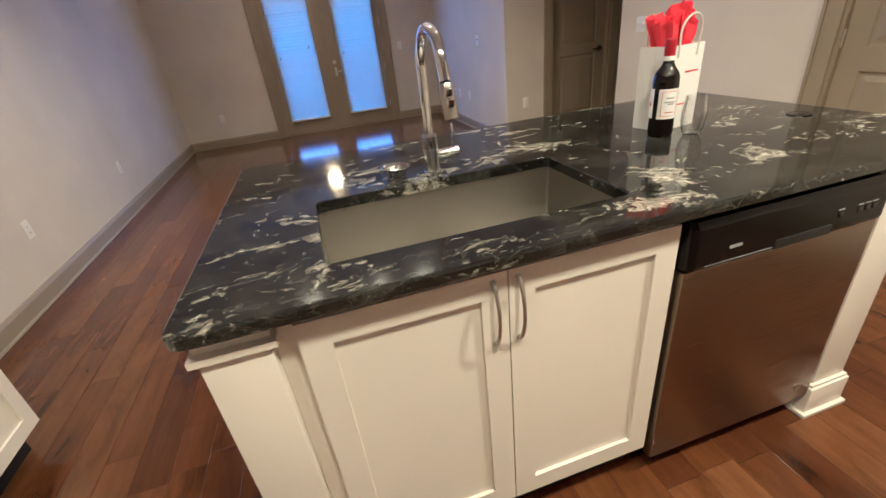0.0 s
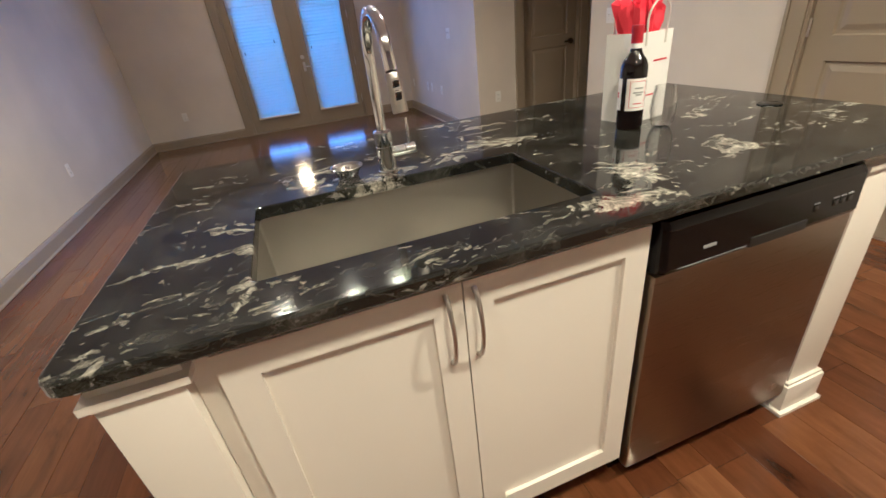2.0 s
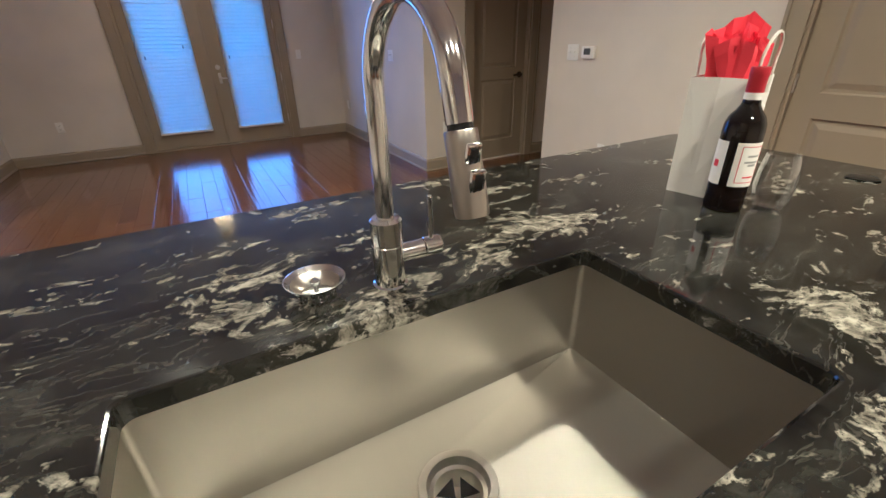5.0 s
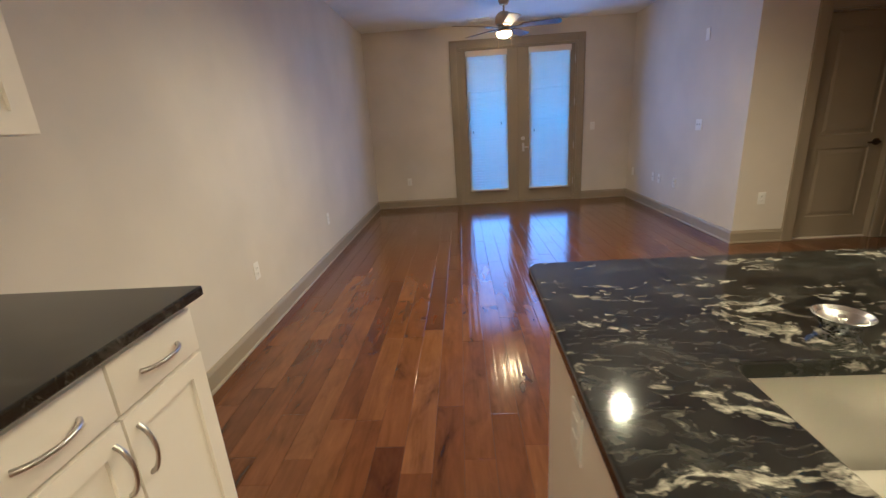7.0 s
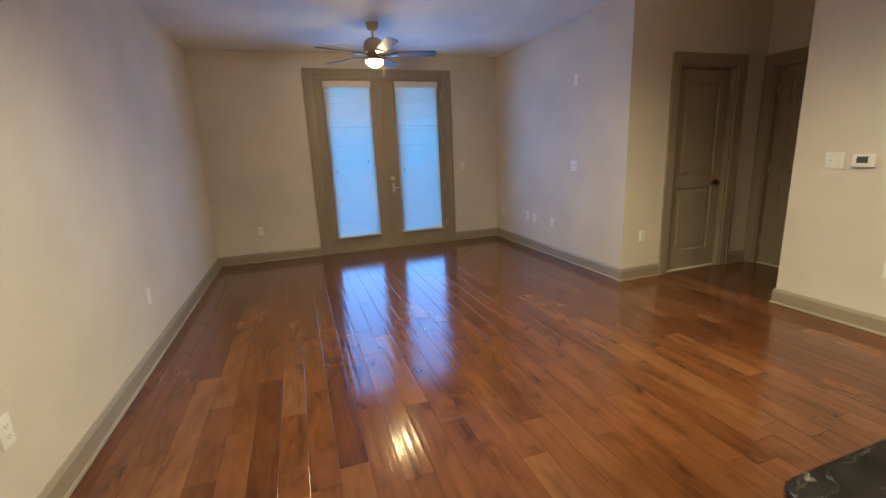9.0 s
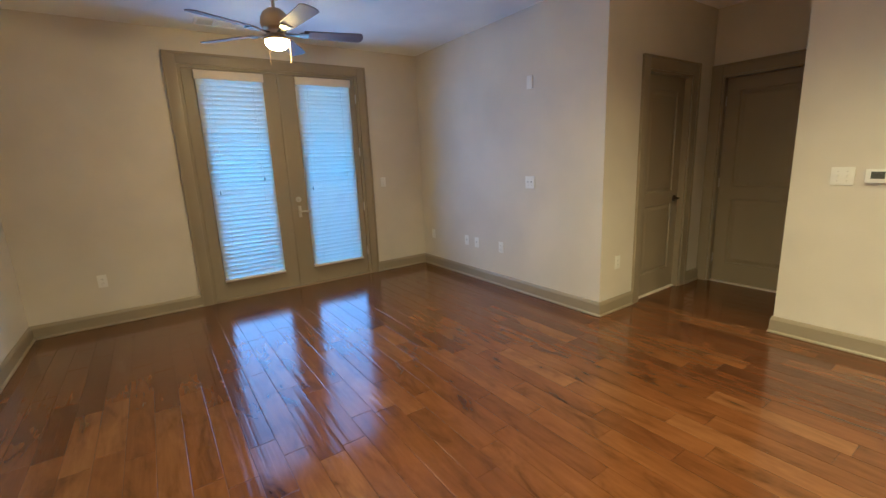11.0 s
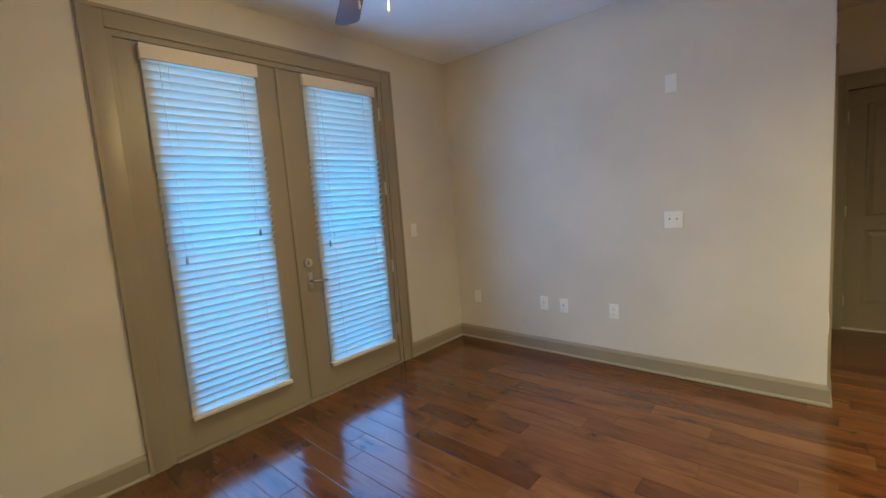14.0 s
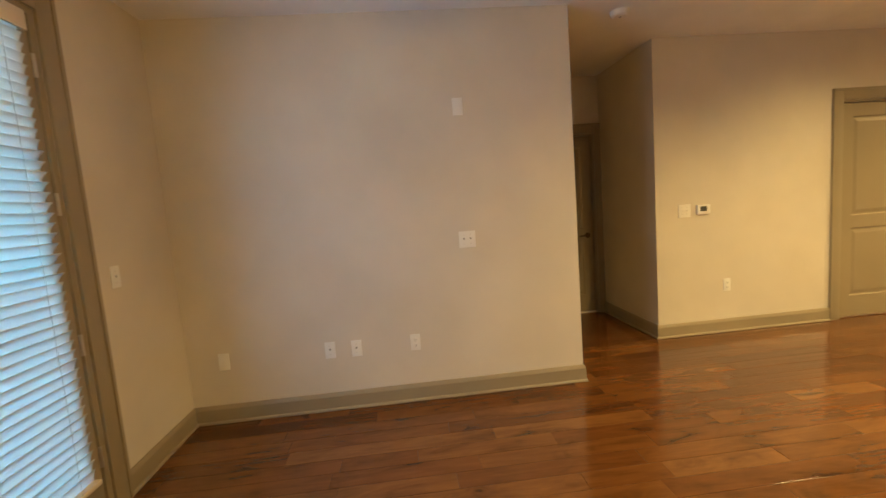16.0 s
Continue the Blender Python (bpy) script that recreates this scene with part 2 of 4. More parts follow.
def slat_vinyl():
    m = bpy.data.materials.new("white_blind_vinyl")
    m.use_nodes = True
    t = m.node_tree
    b = t.nodes["Principled BSDF"]
    b.inputs["Base Color"].default_value = (0.82, 0.82, 0.80, 1)
    b.inputs["Roughness"].default_value = 0.45
    tl, mx = t.nodes.new("ShaderNodeBsdfTranslucent"), t.nodes.new("ShaderNodeMixShader")
    tl.inputs[0].default_value = (0.78, 0.80, 0.82, 1)
    mx.inputs[0].default_value = 0.48
    t.links.new(b.outputs[0], mx.inputs[1])
    t.links.new(tl.outputs[0], mx.inputs[2])
    t.links.new(mx.outputs[0], t.nodes["Material Output"].inputs[0])
    return m


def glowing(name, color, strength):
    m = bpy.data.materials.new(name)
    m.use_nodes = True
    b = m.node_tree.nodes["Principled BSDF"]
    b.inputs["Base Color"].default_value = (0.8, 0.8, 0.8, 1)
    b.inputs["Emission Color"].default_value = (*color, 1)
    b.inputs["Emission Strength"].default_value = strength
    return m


WOOD = plank_wood()
GRANITE = granite_stone("black_granite", 0.0, CLUSTERS)
GRANITE_DARK = granite_stone("plain_black_granite", -0.2)
SINKSTEEL = steel("brushed_sink_steel", (0.42, 0.40, 0.355), 0.40, (900, 8, 900))
DWSTEEL = steel("brushed_appliance_steel", (0.27, 0.21, 0.15), 0.3, (6, 6, 1200))
GLASSWARE = pane_glass("thin_drinking_glass", 0.9, 1.7)
PANE = pane_glass()
SLAT = slat_vinyl()
BULB = glowing("downlight_glow", (1.0, 0.68, 0.32), 1.8)
GLOBE = glowing("lit_frosted_globe", (1.0, 0.56, 0.15), 54)
PAPER = painted("white_paper", (0.88, 0.86, 0.83), 0.7, 25, 0.25, 0.03)
TISSUE = mat("red_tissue", (0.90, 0.05, 0.06), 0.6)
WINE = mat("dark_bottle_glass", (0.006, 0.004, 0.004), 0.04)
CAPSULE = mat("red_capsule_foil", (0.42, 0.015, 0.02), 0.35)
CORD = mat("white_cord", (0.75, 0.72, 0.66), 0.8)
BLADE = painted("dark_walnut_blade", (0.085, 0.045, 0.03), 0.6, 20, 0.05, 0.15)
BLIND_RAIL = painted("cream_rail", (0.68, 0.59, 0.48), 0.45, 30, 0.05, 0.02)
# the wall emits light itself, in place of daylight falling on it
FACADE = glowing("glowing_facade", (0.72, 0.88, 1.0), 0.75)


# geometry helpers
def box(bm, x0, x1, y0, y1, z0, z1, bev=0.0):
    vs = [bm.verts.new((x, y, z)) for x in (x0, x1) for y in (y0, y1) for z in (z0, z1)]
    fs = [bm.faces.new([vs[i] for i in q]) for q in ((0, 1, 3, 2), (4, 6, 7, 5), (0, 4, 5, 1), (2, 3, 7, 6), (0, 2, 6, 4), (1, 5, 7, 3))]
    if bev:
        bmesh.ops.bevel(bm, geom=list({e for f in fs for e in f.edges}), offset=bev, segments=2, affect="EDGES", profile=0.6)
    return vs


def boxes(*rows, bev=0.0):
    bm = bmesh.new()
    for r in rows:
        box(bm, *r, bev=bev)
    return bm


def loft(bm, loops, caps=(False, False), closed=False):
    rings = [[bm.verts.new(p) for p in lp] for lp in loops]
    pairs = list(zip(rings, rings[1:])) + ([(rings[-1], rings[0])] if closed else [])
    for a, b in pairs:
        n = len(a)
        for i in range(n):
            bm.faces.new((a[i], a[(i + 1) % n], b[(i + 1) % n], b[i]))
    if caps[0]:
        bm.faces.new(rings[0][::-1])
    if caps[1]:
        bm.faces.new(rings[-1])
    return bm


def lathe(profile, cx=0.0, cy=0.0, z=0.0, n=32, bm=None, cap0=True, cap1=True):
    bm = bm or bmesh.new()
    loops = [[(cx + r * math.cos(2 * math.pi * i / n), cy + r * math.sin(2 * math.pi * i / n), z + h) for i in range(n)] for r, h in profile]
    return loft(bm, loops, (cap0, cap1))


def tube(points, r, n=20, bm=None, radii=None):
    bm = bm or bmesh.new()
    pts = [Vector(p) for p in points]
    loops = []
    up = Vector((0.31, 0.17, 0.93)).normalized()
    for i, p in enumerate(pts):
        d = (pts[min(i + 1, len(pts) - 1)] - pts[max(i - 1, 0)]).normalized()
        a = up - d * up.dot(d)
        if a.length < 0.05:
            a = Vector((1, 0, 0)) - d * d.x
        a.normalize()
        up = a
        b = d.cross(a)
        rr = radii[i] if radii else r
        loops.append([p + (a * math.cos(2 * math.pi * k / n) + b * math.sin(2 * math.pi * k / n)) * rr for k in range(n)])
    return loft(bm, loops, (True, True))


def rrect(x0, x1, y0, y1, r, z, k=5):
    out = []
    for cx, cy, a0 in ((x1 - r, y1 - r, 0), (x0 + r, y1 - r, 90), (x0 + r, y0 + r, 180), (x1 - r, y0 + r, 270)):
        for i in range(k + 1):
            a = radians(a0 + 90 * i / k)
            out.append((cx + r * math.cos(a), cy + r * math.sin(a), z))
    return out


ORG = {}


def finish(ob, bm, material, smooth):
    bmesh.ops.recalc_face_normals(bm, faces=bm.faces)
    bm.to_mesh(ob.data)
    bm.free()
    ob.data.materials.append(material)
    if smooth:
        for p in ob.data.polygons:
            p.use_smooth = True
        ob.data.set_sharp_from_angle(angle=radians(25))


def thing(name, at, label, category, group="", kind="", m=None):
    ob = new(name)
    ob.empty_display_size = 0.05
    ob.matrix_world = m if m else Matrix.Translation(at)
    ORG[ob] = Vector((0, 0, 0)) if m else Vector(at)
    return tagged(ob, label, category, group, kind)


def part(name, bm, material, parent, label="", smooth=True):
    ob = new(name, bpy.data.meshes.new(name))
    ORG[ob] = ORG[parent]
    bmesh.ops.translate(bm, verts=bm.verts, vec=-ORG[parent])
    finish(ob, bm, material, smooth)
    ob.parent = parent
    return tagged(ob, label)


def single(name, bm, material, label, category, group="", kind="", smooth=True):
    ob = new(name, bpy.data.meshes.new(name))
    if kind != "structure":
        lo = Vector([min(v.co[i] for v in bm.verts) for i in range(3)])
        hi = Vector([max(v.co[i] for v in bm.verts) for i in range(3)])
        at = Vector(((lo.x + hi.x) / 2, (lo.y + hi.y) / 2, lo.z))
        bmesh.ops.translate(bm, verts=bm.verts, vec=-at)
        ob.location = at
    finish(ob, bm, material, smooth)
    return tagged(ob, label, category, group, kind)


def structure(name, bm, material, label, category):
    return single(name, bm, material, label, category, kind="structure", smooth=False)


# the room
XW, XE, YN, YR, XV, YV, XT, YS, TH = -1.84, 2.165, 7.64, 4.895, 3.86, 3.885, 2.835, -1.8, 0.12
FDX0, FDX1, FDZ = -0.445, 1.345, 2.345
D1X0, D1X1, D2Y0, D2Y1, D3Y0, D3Y1, DZ = 2.735, 3.47, 3.955, 4.80, 1.31, 2.085, 2.03
PAINT = "warm greige painted drywall"
structure("wall_west", boxes((XW - TH, XW, YS - TH, YN + 0.15, -0.05, CEIL)), WALL, PAINT + " wall with taupe baseboard", "wall")
structure("wall_north", boxes((XW, FDX0, YN, YN + 0.15, -0.05, CEIL), (FDX1, XE, YN, YN + 0.15, -0.05, CEIL), (FDX0, FDX1, YN, YN + 0.15, FDZ, CEIL)), WALL, PAINT + " wall around the french doors", "wall")
structure("wall_east", boxes((XE, XE + TH, YR + TH, YN + 0.15, -0.05, CEIL)), WALL, PAINT + " wall with switches and outlets", "wall")
structure("wall_return", boxes((XE, D1X0, YR, YR + TH, -0.05, CEIL), (D1X1, XV + TH, YR, YR + TH, -0.05, CEIL), (D1X0, D1X1, YR, YR + TH, DZ, CEIL)), WALL, PAINT + " wall beside a taupe door", "wall")
structure("wall_vestibule_east", boxes((XV, XV + TH, YV - TH, D2Y0, -0.05, CEIL), (XV, XV + TH, D2Y1, YR, -0.05, CEIL), (XV, XV + TH, D2Y0, D2Y1, DZ, CEIL)), WALL, PAINT + " wall at the end of the vestibule", "wall")
structure("wall_vestibule_south", boxes((XT + TH, XV, YV - TH, YV, -0.05, CEIL)), WALL, PAINT + " side wall of the vestibule", "wall")
structure("wall_thermostat", boxes((XT, XT + TH, D3Y1, YV, -0.05, CEIL), (XT, XT + TH, YS - TH, D3Y0, -0.05, CEIL), (XT, XT + TH, D3Y0, D3Y1, DZ, CEIL)), WALL, PAINT + " wall with a thermostat", "wall")
structure("wall_south", boxes((XW, XT, YS - TH, YS, -0.05, CEIL)), WALL, PAINT + " wall closing the kitchen", "wall")
structure("ceiling", boxes((XW - TH, XV + TH, YS - TH, YN + 0.15, CEIL, CEIL + 0.1)), CEILING, "white textured drywall ceiling", "ceiling")


def skirting(points, name, label):
    """A baseboard with a shoe moulding along a line of wall, the room on its left-hand side."""
    bm = bmesh.new()
    prof = [(0.0, 0.002), (0.026, 0.002), (0.026, 0.010), (0.022, 0.017), (0.016, 0.020), (0.016, 0.100), (0.012, 0.112), (0.007, 0.124), (0.0, 0.126)]
    n = len(points)
    loops = []
    for i, p in enumerate(points):
        p = Vector((*p, 0))
        ds = []
        if i > 0:
            ds.append((p - Vector((*points[i - 1], 0))).normalized())
        if i < n - 1:
            ds.append((Vector((*points[i + 1], 0)) - p).normalized())
        ns = [Vector((-d.y, d.x, 0)) for d in ds]
        nn = ns[0] if len(ns) == 1 else (ns[0] + ns[1]) / (1 + ns[0].dot(ns[1]))
        loops.append([p + nn * a + Vector((0, 0, b)) for a, b in prof])
    loft(bm, loops, (True, True))
    structure(name, bm, TRIM, label, "baseboard")


CW = 0.1
SK = "taupe painted baseboard with shoe moulding"
skirting([(FDX0 - CW, YN), (XW, YN), (XW, 1.885)], "baseboard_west", SK)
skirting([(D1X0 - CW, YR), (XE, YR), (XE, YN), (FDX1 + CW, YN)], "baseboard_east", SK)
skirting([(XT, D3Y1 + CW), (XT, YV), (XV, YV)], "baseboard_thermostat", SK)
skirting([(XV, YR), (D1X1 + CW, YR)], "baseboard_vestibule", SK)
skirting([(XT, YS), (XT, D3Y0 - CW)], "baseboard_kitchen", SK)


def raised_panel(bm, x0, x1, z0, z1, y, back):
    """A recessed door panel with a sloped, raised field; y is the face of the door, back grows into it."""
    s = 1 if back > y else -1
    d = [(0, 0.0), (0.008, 0.010), (0.022, 0.010), (0.05, 0.003)]
    loops = [[(x0 + i, y + s * k, z0 + i), (x1 - i, y + s * k, z0 + i), (x1 - i, y + s * k, z1 - i), (x0 + i, y + s * k, z1 - i)] for i, k in d]
    loft(bm, loops, (False, True))


def panel_door(name, m, w, h, knob_side, label, recess=0.055):
    """A two-panel door in its casing; x along the wall, y into it, the wall's face at y = 0."""
    d = thing(name, (0, 0, 0), label, "door", kind="structure", m=m)
    t = 0.016
    part("casing", boxes((-CW, 0.0, -t, 0, 0, h + CW), (w, w + CW, -t, 0, 0, h + CW), (0.0, w, -t, 0, h, h + CW), bev=0.003), TRIM, d)
    part("casing_band", boxes((-CW - 0.004, -CW + 0.014, -t - 0.008, -0.001, 0, h + CW + 0.004), (w + CW - 0.014, w + CW + 0.004, -t - 0.008, -0.001, 0, h + CW + 0.004), (-CW + 0.014, w + CW - 0.014, -t - 0.008, -0.001, h + CW - 0.014, h + CW + 0.004)), TRIM, d)
    part("jamb", boxes((0, 0.018, 0, TH, 0, h), (w - 0.018, w, 0, TH, 0, h), (0.018, w - 0.018, 0, TH, h - 0.018, h)), TRIM, d)
    x0, x1, z0, z1 = 0.021, w - 0.021, 0.012, h - 0.021
    f, b = recess, recess + 0.036
    part("door_stop", boxes((0.018, 0.040, b + 0.002, b + 0.014, 0.009, h - 0.018), (w - 0.040, w - 0.018, b + 0.002, b + 0.014, 0.009, h - 0.018), (0.040, w - 0.040, b + 0.002, b + 0.014, h - 0.040, h - 0.018)), TRIM, d, smooth=False)
    st, mid = 0.115, 0.86
    leaf = boxes((x0, x0 + st, f, b, z0, z1), (x1 - st, x1, f, b, z0, z1), (x0 + st, x1 - st, f, b, z0, z0 + 0.2), (x0 + st, x1 - st, f, b, z1 - 0.12, z1), (x0 + st, x1 - st, f, b, mid, mid + 0.12))
    lf = part("leaf", leaf, DOOR, d, smooth=False)
    for a, c in ((z0 + 0.2, mid), (mid + 0.12, z1 - 0.12)):
        bm = boxes((x0 + st, x1 - st, f + 0.014, b - 0.006, a, c))
        raised_panel(bm, x0 + st, x1 - st, a, c, f, b)
        part("panel", bm, DOOR, lf, smooth=False)
    kx = x1 - 0.065 if knob_side > 0 else x0 + 0.065
    kn = bmesh.new()
    tube([(kx, f, 0.90), (kx, f - 0.008, 0.90)], 0.031, 24, kn)
    tube([(kx, f - 0.008, 0.90), (kx, f - 0.045, 0.90)], 0.010, 12, kn)
    dx = -1 if knob_side > 0 else 1
    tube([(kx, f - 0.045, 0.90), (kx + dx * 0.03, f - 0.047, 0.90), (kx + dx * 0.105, f - 0.043, 0.897)], 0.009, 12, kn)
    part("lever_handle", kn, BRONZE if knob_side > 0 else NICKEL, d, "dark metal lever handle")
    hx = x0 if knob_side > 0 else x1
    for hz in (0.25, 1.02, 1.80):
        part("hinge", tube([(hx, f - 0.006, hz - 0.045), (hx, f - 0.006, hz + 0.045)], 0.007, 8), NICKEL, d)
    part("threshold", boxes((0.018, w - 0.018, 0.03, TH, -0.002, 0.009), bev=0.003), BLIND_RAIL, d, "pale threshold strip")
    return d


panel_door("door_1", pose(D1X0, YR, 0), D1X1 - D1X0, DZ, 1, "closed taupe two-panel interior door in casing")
panel_door("door_2", pose(XV, D2Y1, 0, 0, 0, -90), D2Y1 - D2Y0, DZ, 1, "closed taupe two-panel door ending the vestibule")
panel_door("door_3", pose(XT, D3Y1, 0, 0, 0, -90), D3Y1 - D3Y0, DZ, 1, "closed taupe two-panel door beside the kitchen", recess=0.02)


# the french doors and their blinds
def french_doors():
    d = thing("door_4", (FDX0, YN, 0), "taupe glazed french double doors with closed blinds", "door", kind="structure")
    a, b, h = FDX0, FDX1, FDZ
    y = YN
    part("casing", boxes((a - CW, a, y - 0.018, y, 0, h + CW), (b, b + CW, y - 0.018, y, 0, h + CW), (a, b, y - 0.018, y, h, h + CW), bev=0.003), TRIM, d)
    part("casing_band", boxes((a - CW - 0.004, a - CW + 0.014, y - 0.026, y - 0.001, 0, h + CW + 0.004), (b + CW - 0.014, b + CW + 0.004, y - 0.026, y - 0.001, 0, h + CW + 0.004), (a - CW + 0.014, b + CW - 0.014, y - 0.026, y - 0.001, h + CW - 0.014, h + CW + 0.004)), TRIM, d)
    part("jamb", boxes((a, a + 0.03, y, y + 0.14, 0, h), (b - 0.03, b, y, y + 0.14, 0, h), (a + 0.03, b - 0.03, y, y + 0.14, h - 0.03, h)), TRIM, d)
    part("threshold", boxes((a + 0.03, b - 0.03, y - 0.012, y + 0.14, -0.002, 0.018), bev=0.004), DOOR, d, "taupe painted threshold")
    part("door_stop", boxes((a + 0.03, a + 0.055, y + 0.058, y + 0.075, 0.018, h - 0.03), (b - 0.055, b - 0.03, y + 0.058, y + 0.075, 0.018, h - 0.03), (a + 0.055, b - 0.055, y + 0.058, y + 0.075, h - 0.055, h - 0.03), (a + 0.055, b - 0.055, y + 0.058, y + 0.07, 0.018, 0.045), (0.45, 0.49, y + 0.058, y + 0.07, 0.045, h - 0.055)), TRIM, d)
    mid = 0.468
    for x0, x1, g0, g1 in ((a + 0.033, mid - 0.003, -0.274, 0.276), (mid + 0.003, b - 0.033, 0.664, 1.215)):
        z0, z1, gz0, gz1 = 0.022, h - 0.033, 0.235, 2.265
        f, k = y + 0.012, y + 0.056
        lf = part("leaf", boxes((x0, g0, f, k, z0, z1), (g1, x1, f, k, z0, z1), (g0, g1, f, k, z0, gz0), (g0, g1, f, k, gz1, z1)), DOOR, d, smooth=False)
        part("glazing_bead", boxes((g0 - 0.02, g0, f - 0.006, f, gz0 - 0.02, gz1 + 0.02), (g1, g1 + 0.02, f - 0.006, f, gz0 - 0.02, gz1 + 0.02), (g0, g1, f - 0.006, f, gz0 - 0.02, gz0), (g0, g1, f - 0.006, f, gz1, gz1 + 0.02)), TRIM, lf, smooth=False)
        p = part("pane", boxes((g0, g1, y + 0.03, y + 0.036, gz0, gz1)), PANE, lf, "clear glass pane", smooth=False)
        p.visible_shadow = False
    part("astragal", boxes((mid - 0.022, mid + 0.002, y - 0.002, y + 0.0115, 0.022, h - 0.033), bev=0.004), DOOR, d)
    lv = bmesh.new()
    box(lv, 0.520, 0.556, y - 0.002, y + 0.012, 0.80, 0.93, bev=0.005)
    tube([(0.538, y, 0.868), (0.538, y - 0.05, 0.868), (0.56, y - 0.056, 0.868), (0.64, y - 0.052, 0.863)], 0.009, 12, lv)
    part("lever_handle", lv, NICKEL, d, "brushed nickel lever handle")
    db = bmesh.new()
    tube([(0.535, y + 0.012, 1.0), (0.535, y - 0.006, 1.0)], 0.03, 24, db)
    box(db, 0.529, 0.541, y - 0.026, y - 0.006, 0.985, 1.015, bev=0.003)
    part("deadbolt", db, NICKEL, d, "brushed nickel deadbolt")
    for z in (0.3, 0.85, 1.5, 2.1):
        part("hinge", tube([(b - 0.03, y + 0.004, z - 0.05), (b - 0.03, y + 0.004, z + 0.05)], 0.008, 8), NICKEL, d)


french_doors()
TILT_SLAT = -73


def blind(x0, x1, label, tassels):
    y = YN - 0.016
    b = thing("window_blind", ((x0 + x1) / 2, y, 0.21), label, "blind", "blinds on the french doors")
    part("valance", boxes((x0, x1, y - 0.028, y - 0.018, 2.215, 2.295), (x0, x0 + 0.01, y - 0.018, y + 0.016, 2.215, 2.295), (x1 - 0.01, x1, y - 0.018, y + 0.016, 2.215, 2.295), bev=0.002), BLIND_RAIL, b, "cream valance")
    part("head_rail", boxes((x0 + 0.012, x1 - 0.012, y - 0.014, y + 0.022, 2.245, 2.285)), BLIND_RAIL, b)
    part("bottom_rail", boxes((x0 + 0.004, x1 - 0.004, y - 0.026, y + 0.024, 0.212, 0.234), bev=0.004), BLIND_RAIL, b, "cream bottom rail")
    me = bpy.data.meshes.new("slat")
    bm = bmesh.new()
    pts = []
    for i in range(7):
        u = -0.029 + 0.058 * i / 6
        pts.append((u, 0.0045 * (1 - (u / 0.029) ** 2)))
    prof = [(u, w + 0.0013) for u, w in pts] + [(u, w - 0.0013) for u, w in pts[::-1]]
    ca, sa = math.cos(radians(TILT_SLAT)), math.sin(radians(TILT_SLAT))
    loops = [[(x, u * ca - w * sa, u * sa + w * ca) for u, w in prof] for x in (x0 + 0.008 - (x0 + x1) / 2, x1 - 0.008 - (x0 + x1) / 2)]
    loft(bm, loops, (True, True))
    bmesh.ops.recalc_face_normals(bm, faces=bm.faces)
    bm.to_mesh(me)
    bm.free()
    me.materials.append(SLAT)
    for p in me.polygons:
        p.use_smooth = len(p.vertices) == 4
    me.set_sharp_from_angle(angle=radians(40))
    n = 46
    rng = random.Random(int(x0 * 100))
    for i in range(n):
        s = new("slat", me)
        s.parent = b
        s.location = (0, rng.uniform(-0.001, 0.001), 0.262 - 0.21 + (2.222 - 0.262) * i / (n - 1))
        zs = s.location.z + 0.21
        slack = rng.uniform(15, 24) if 1.15 < zs < 1.72 else 0
        s.rotation_euler = (radians(rng.uniform(-2, 3) + slack), radians(rng.uniform(-0.12, 0.12)), 0)
    for fx in (0.2, 0.8):
        x = x0 + (x1 - x0) * fx
        part("ladder_cord", tube([(x, y - 0.027, 0.23), (x, y - 0.027, 2.22)], 0.0009, 6), CORD, b)
    for tx, tz in tassels:
        tas = part("cord_tassel", lathe([(0.003, 0.0), (0.009, 0.004), (0.007, 0.034), (0.002, 0.042)], tx, y - 0.038, tz - 0.02, 12), GREY, b, "small grey cord tassel")
        part("lift_cord", tube([(tx, y - 0.038, tz + 0.02), (tx, y - 0.034, 2.215)], 0.0011, 6), CORD, tas)


blind(-0.317, 0.306, "white slatted blind, closed, on the plain glazed door leaf", [(0.197, 1.249), (-0.236, 1.134)])
blind(0.620, 1.245, "white slatted blind, closed, on the glazed door leaf with the lever", [(0.698, 1.116)])


# outside the french doors
structure("ground", boxes((-40, 40, YN + 0.15, 60, -3.2, -3.1)), painted("outdoor_ground", (0.12, 0.13, 0.10), 0.9), "dim ground outside the building", "ground")
structure("balcony", boxes((-1.4, 2.4, YN + 0.15, YN + 1.7, -0.16, -0.04)), painted("concrete", (0.35, 0.34, 0.32), 0.8), "concrete balcony slab outside the doors", "balcony")

# unseen roof and front beam, added to block sky behind the upper slats
structure("added_soffit", boxes((-1.4, 2.4, YN + 0.15, YN + 1.9, CEIL + 0.05, CEIL + 0.2), (-1.4, 2.4, YN + 1.75, YN + 1.9, 2.3, CEIL + 0.05)), painted("added_soffit_paint", (0.4, 0.39, 0.37), 0.8), "unseen soffit and beam added to keep sky off the upper blinds", "balcony roof")
structure("backdrop_building", boxes((1.35, 3.5, 12.2, 16.0, -3.1, 9.0), (-9.0, 1.35, 13.2, 16.0, -3.1, 2.9), (-1.1, -0.55, 12.2, 13.2, -3.1, 9.0)), FACADE, "pale backdrop wall of a neighbouring building, given its own glow", "building")


# wall plates
def plate_frame(at, facing):
    return pose(at[0], at[1], at[2], 0, 0, {"-x": -90, "+x": 90, "-y": 0}[facing])


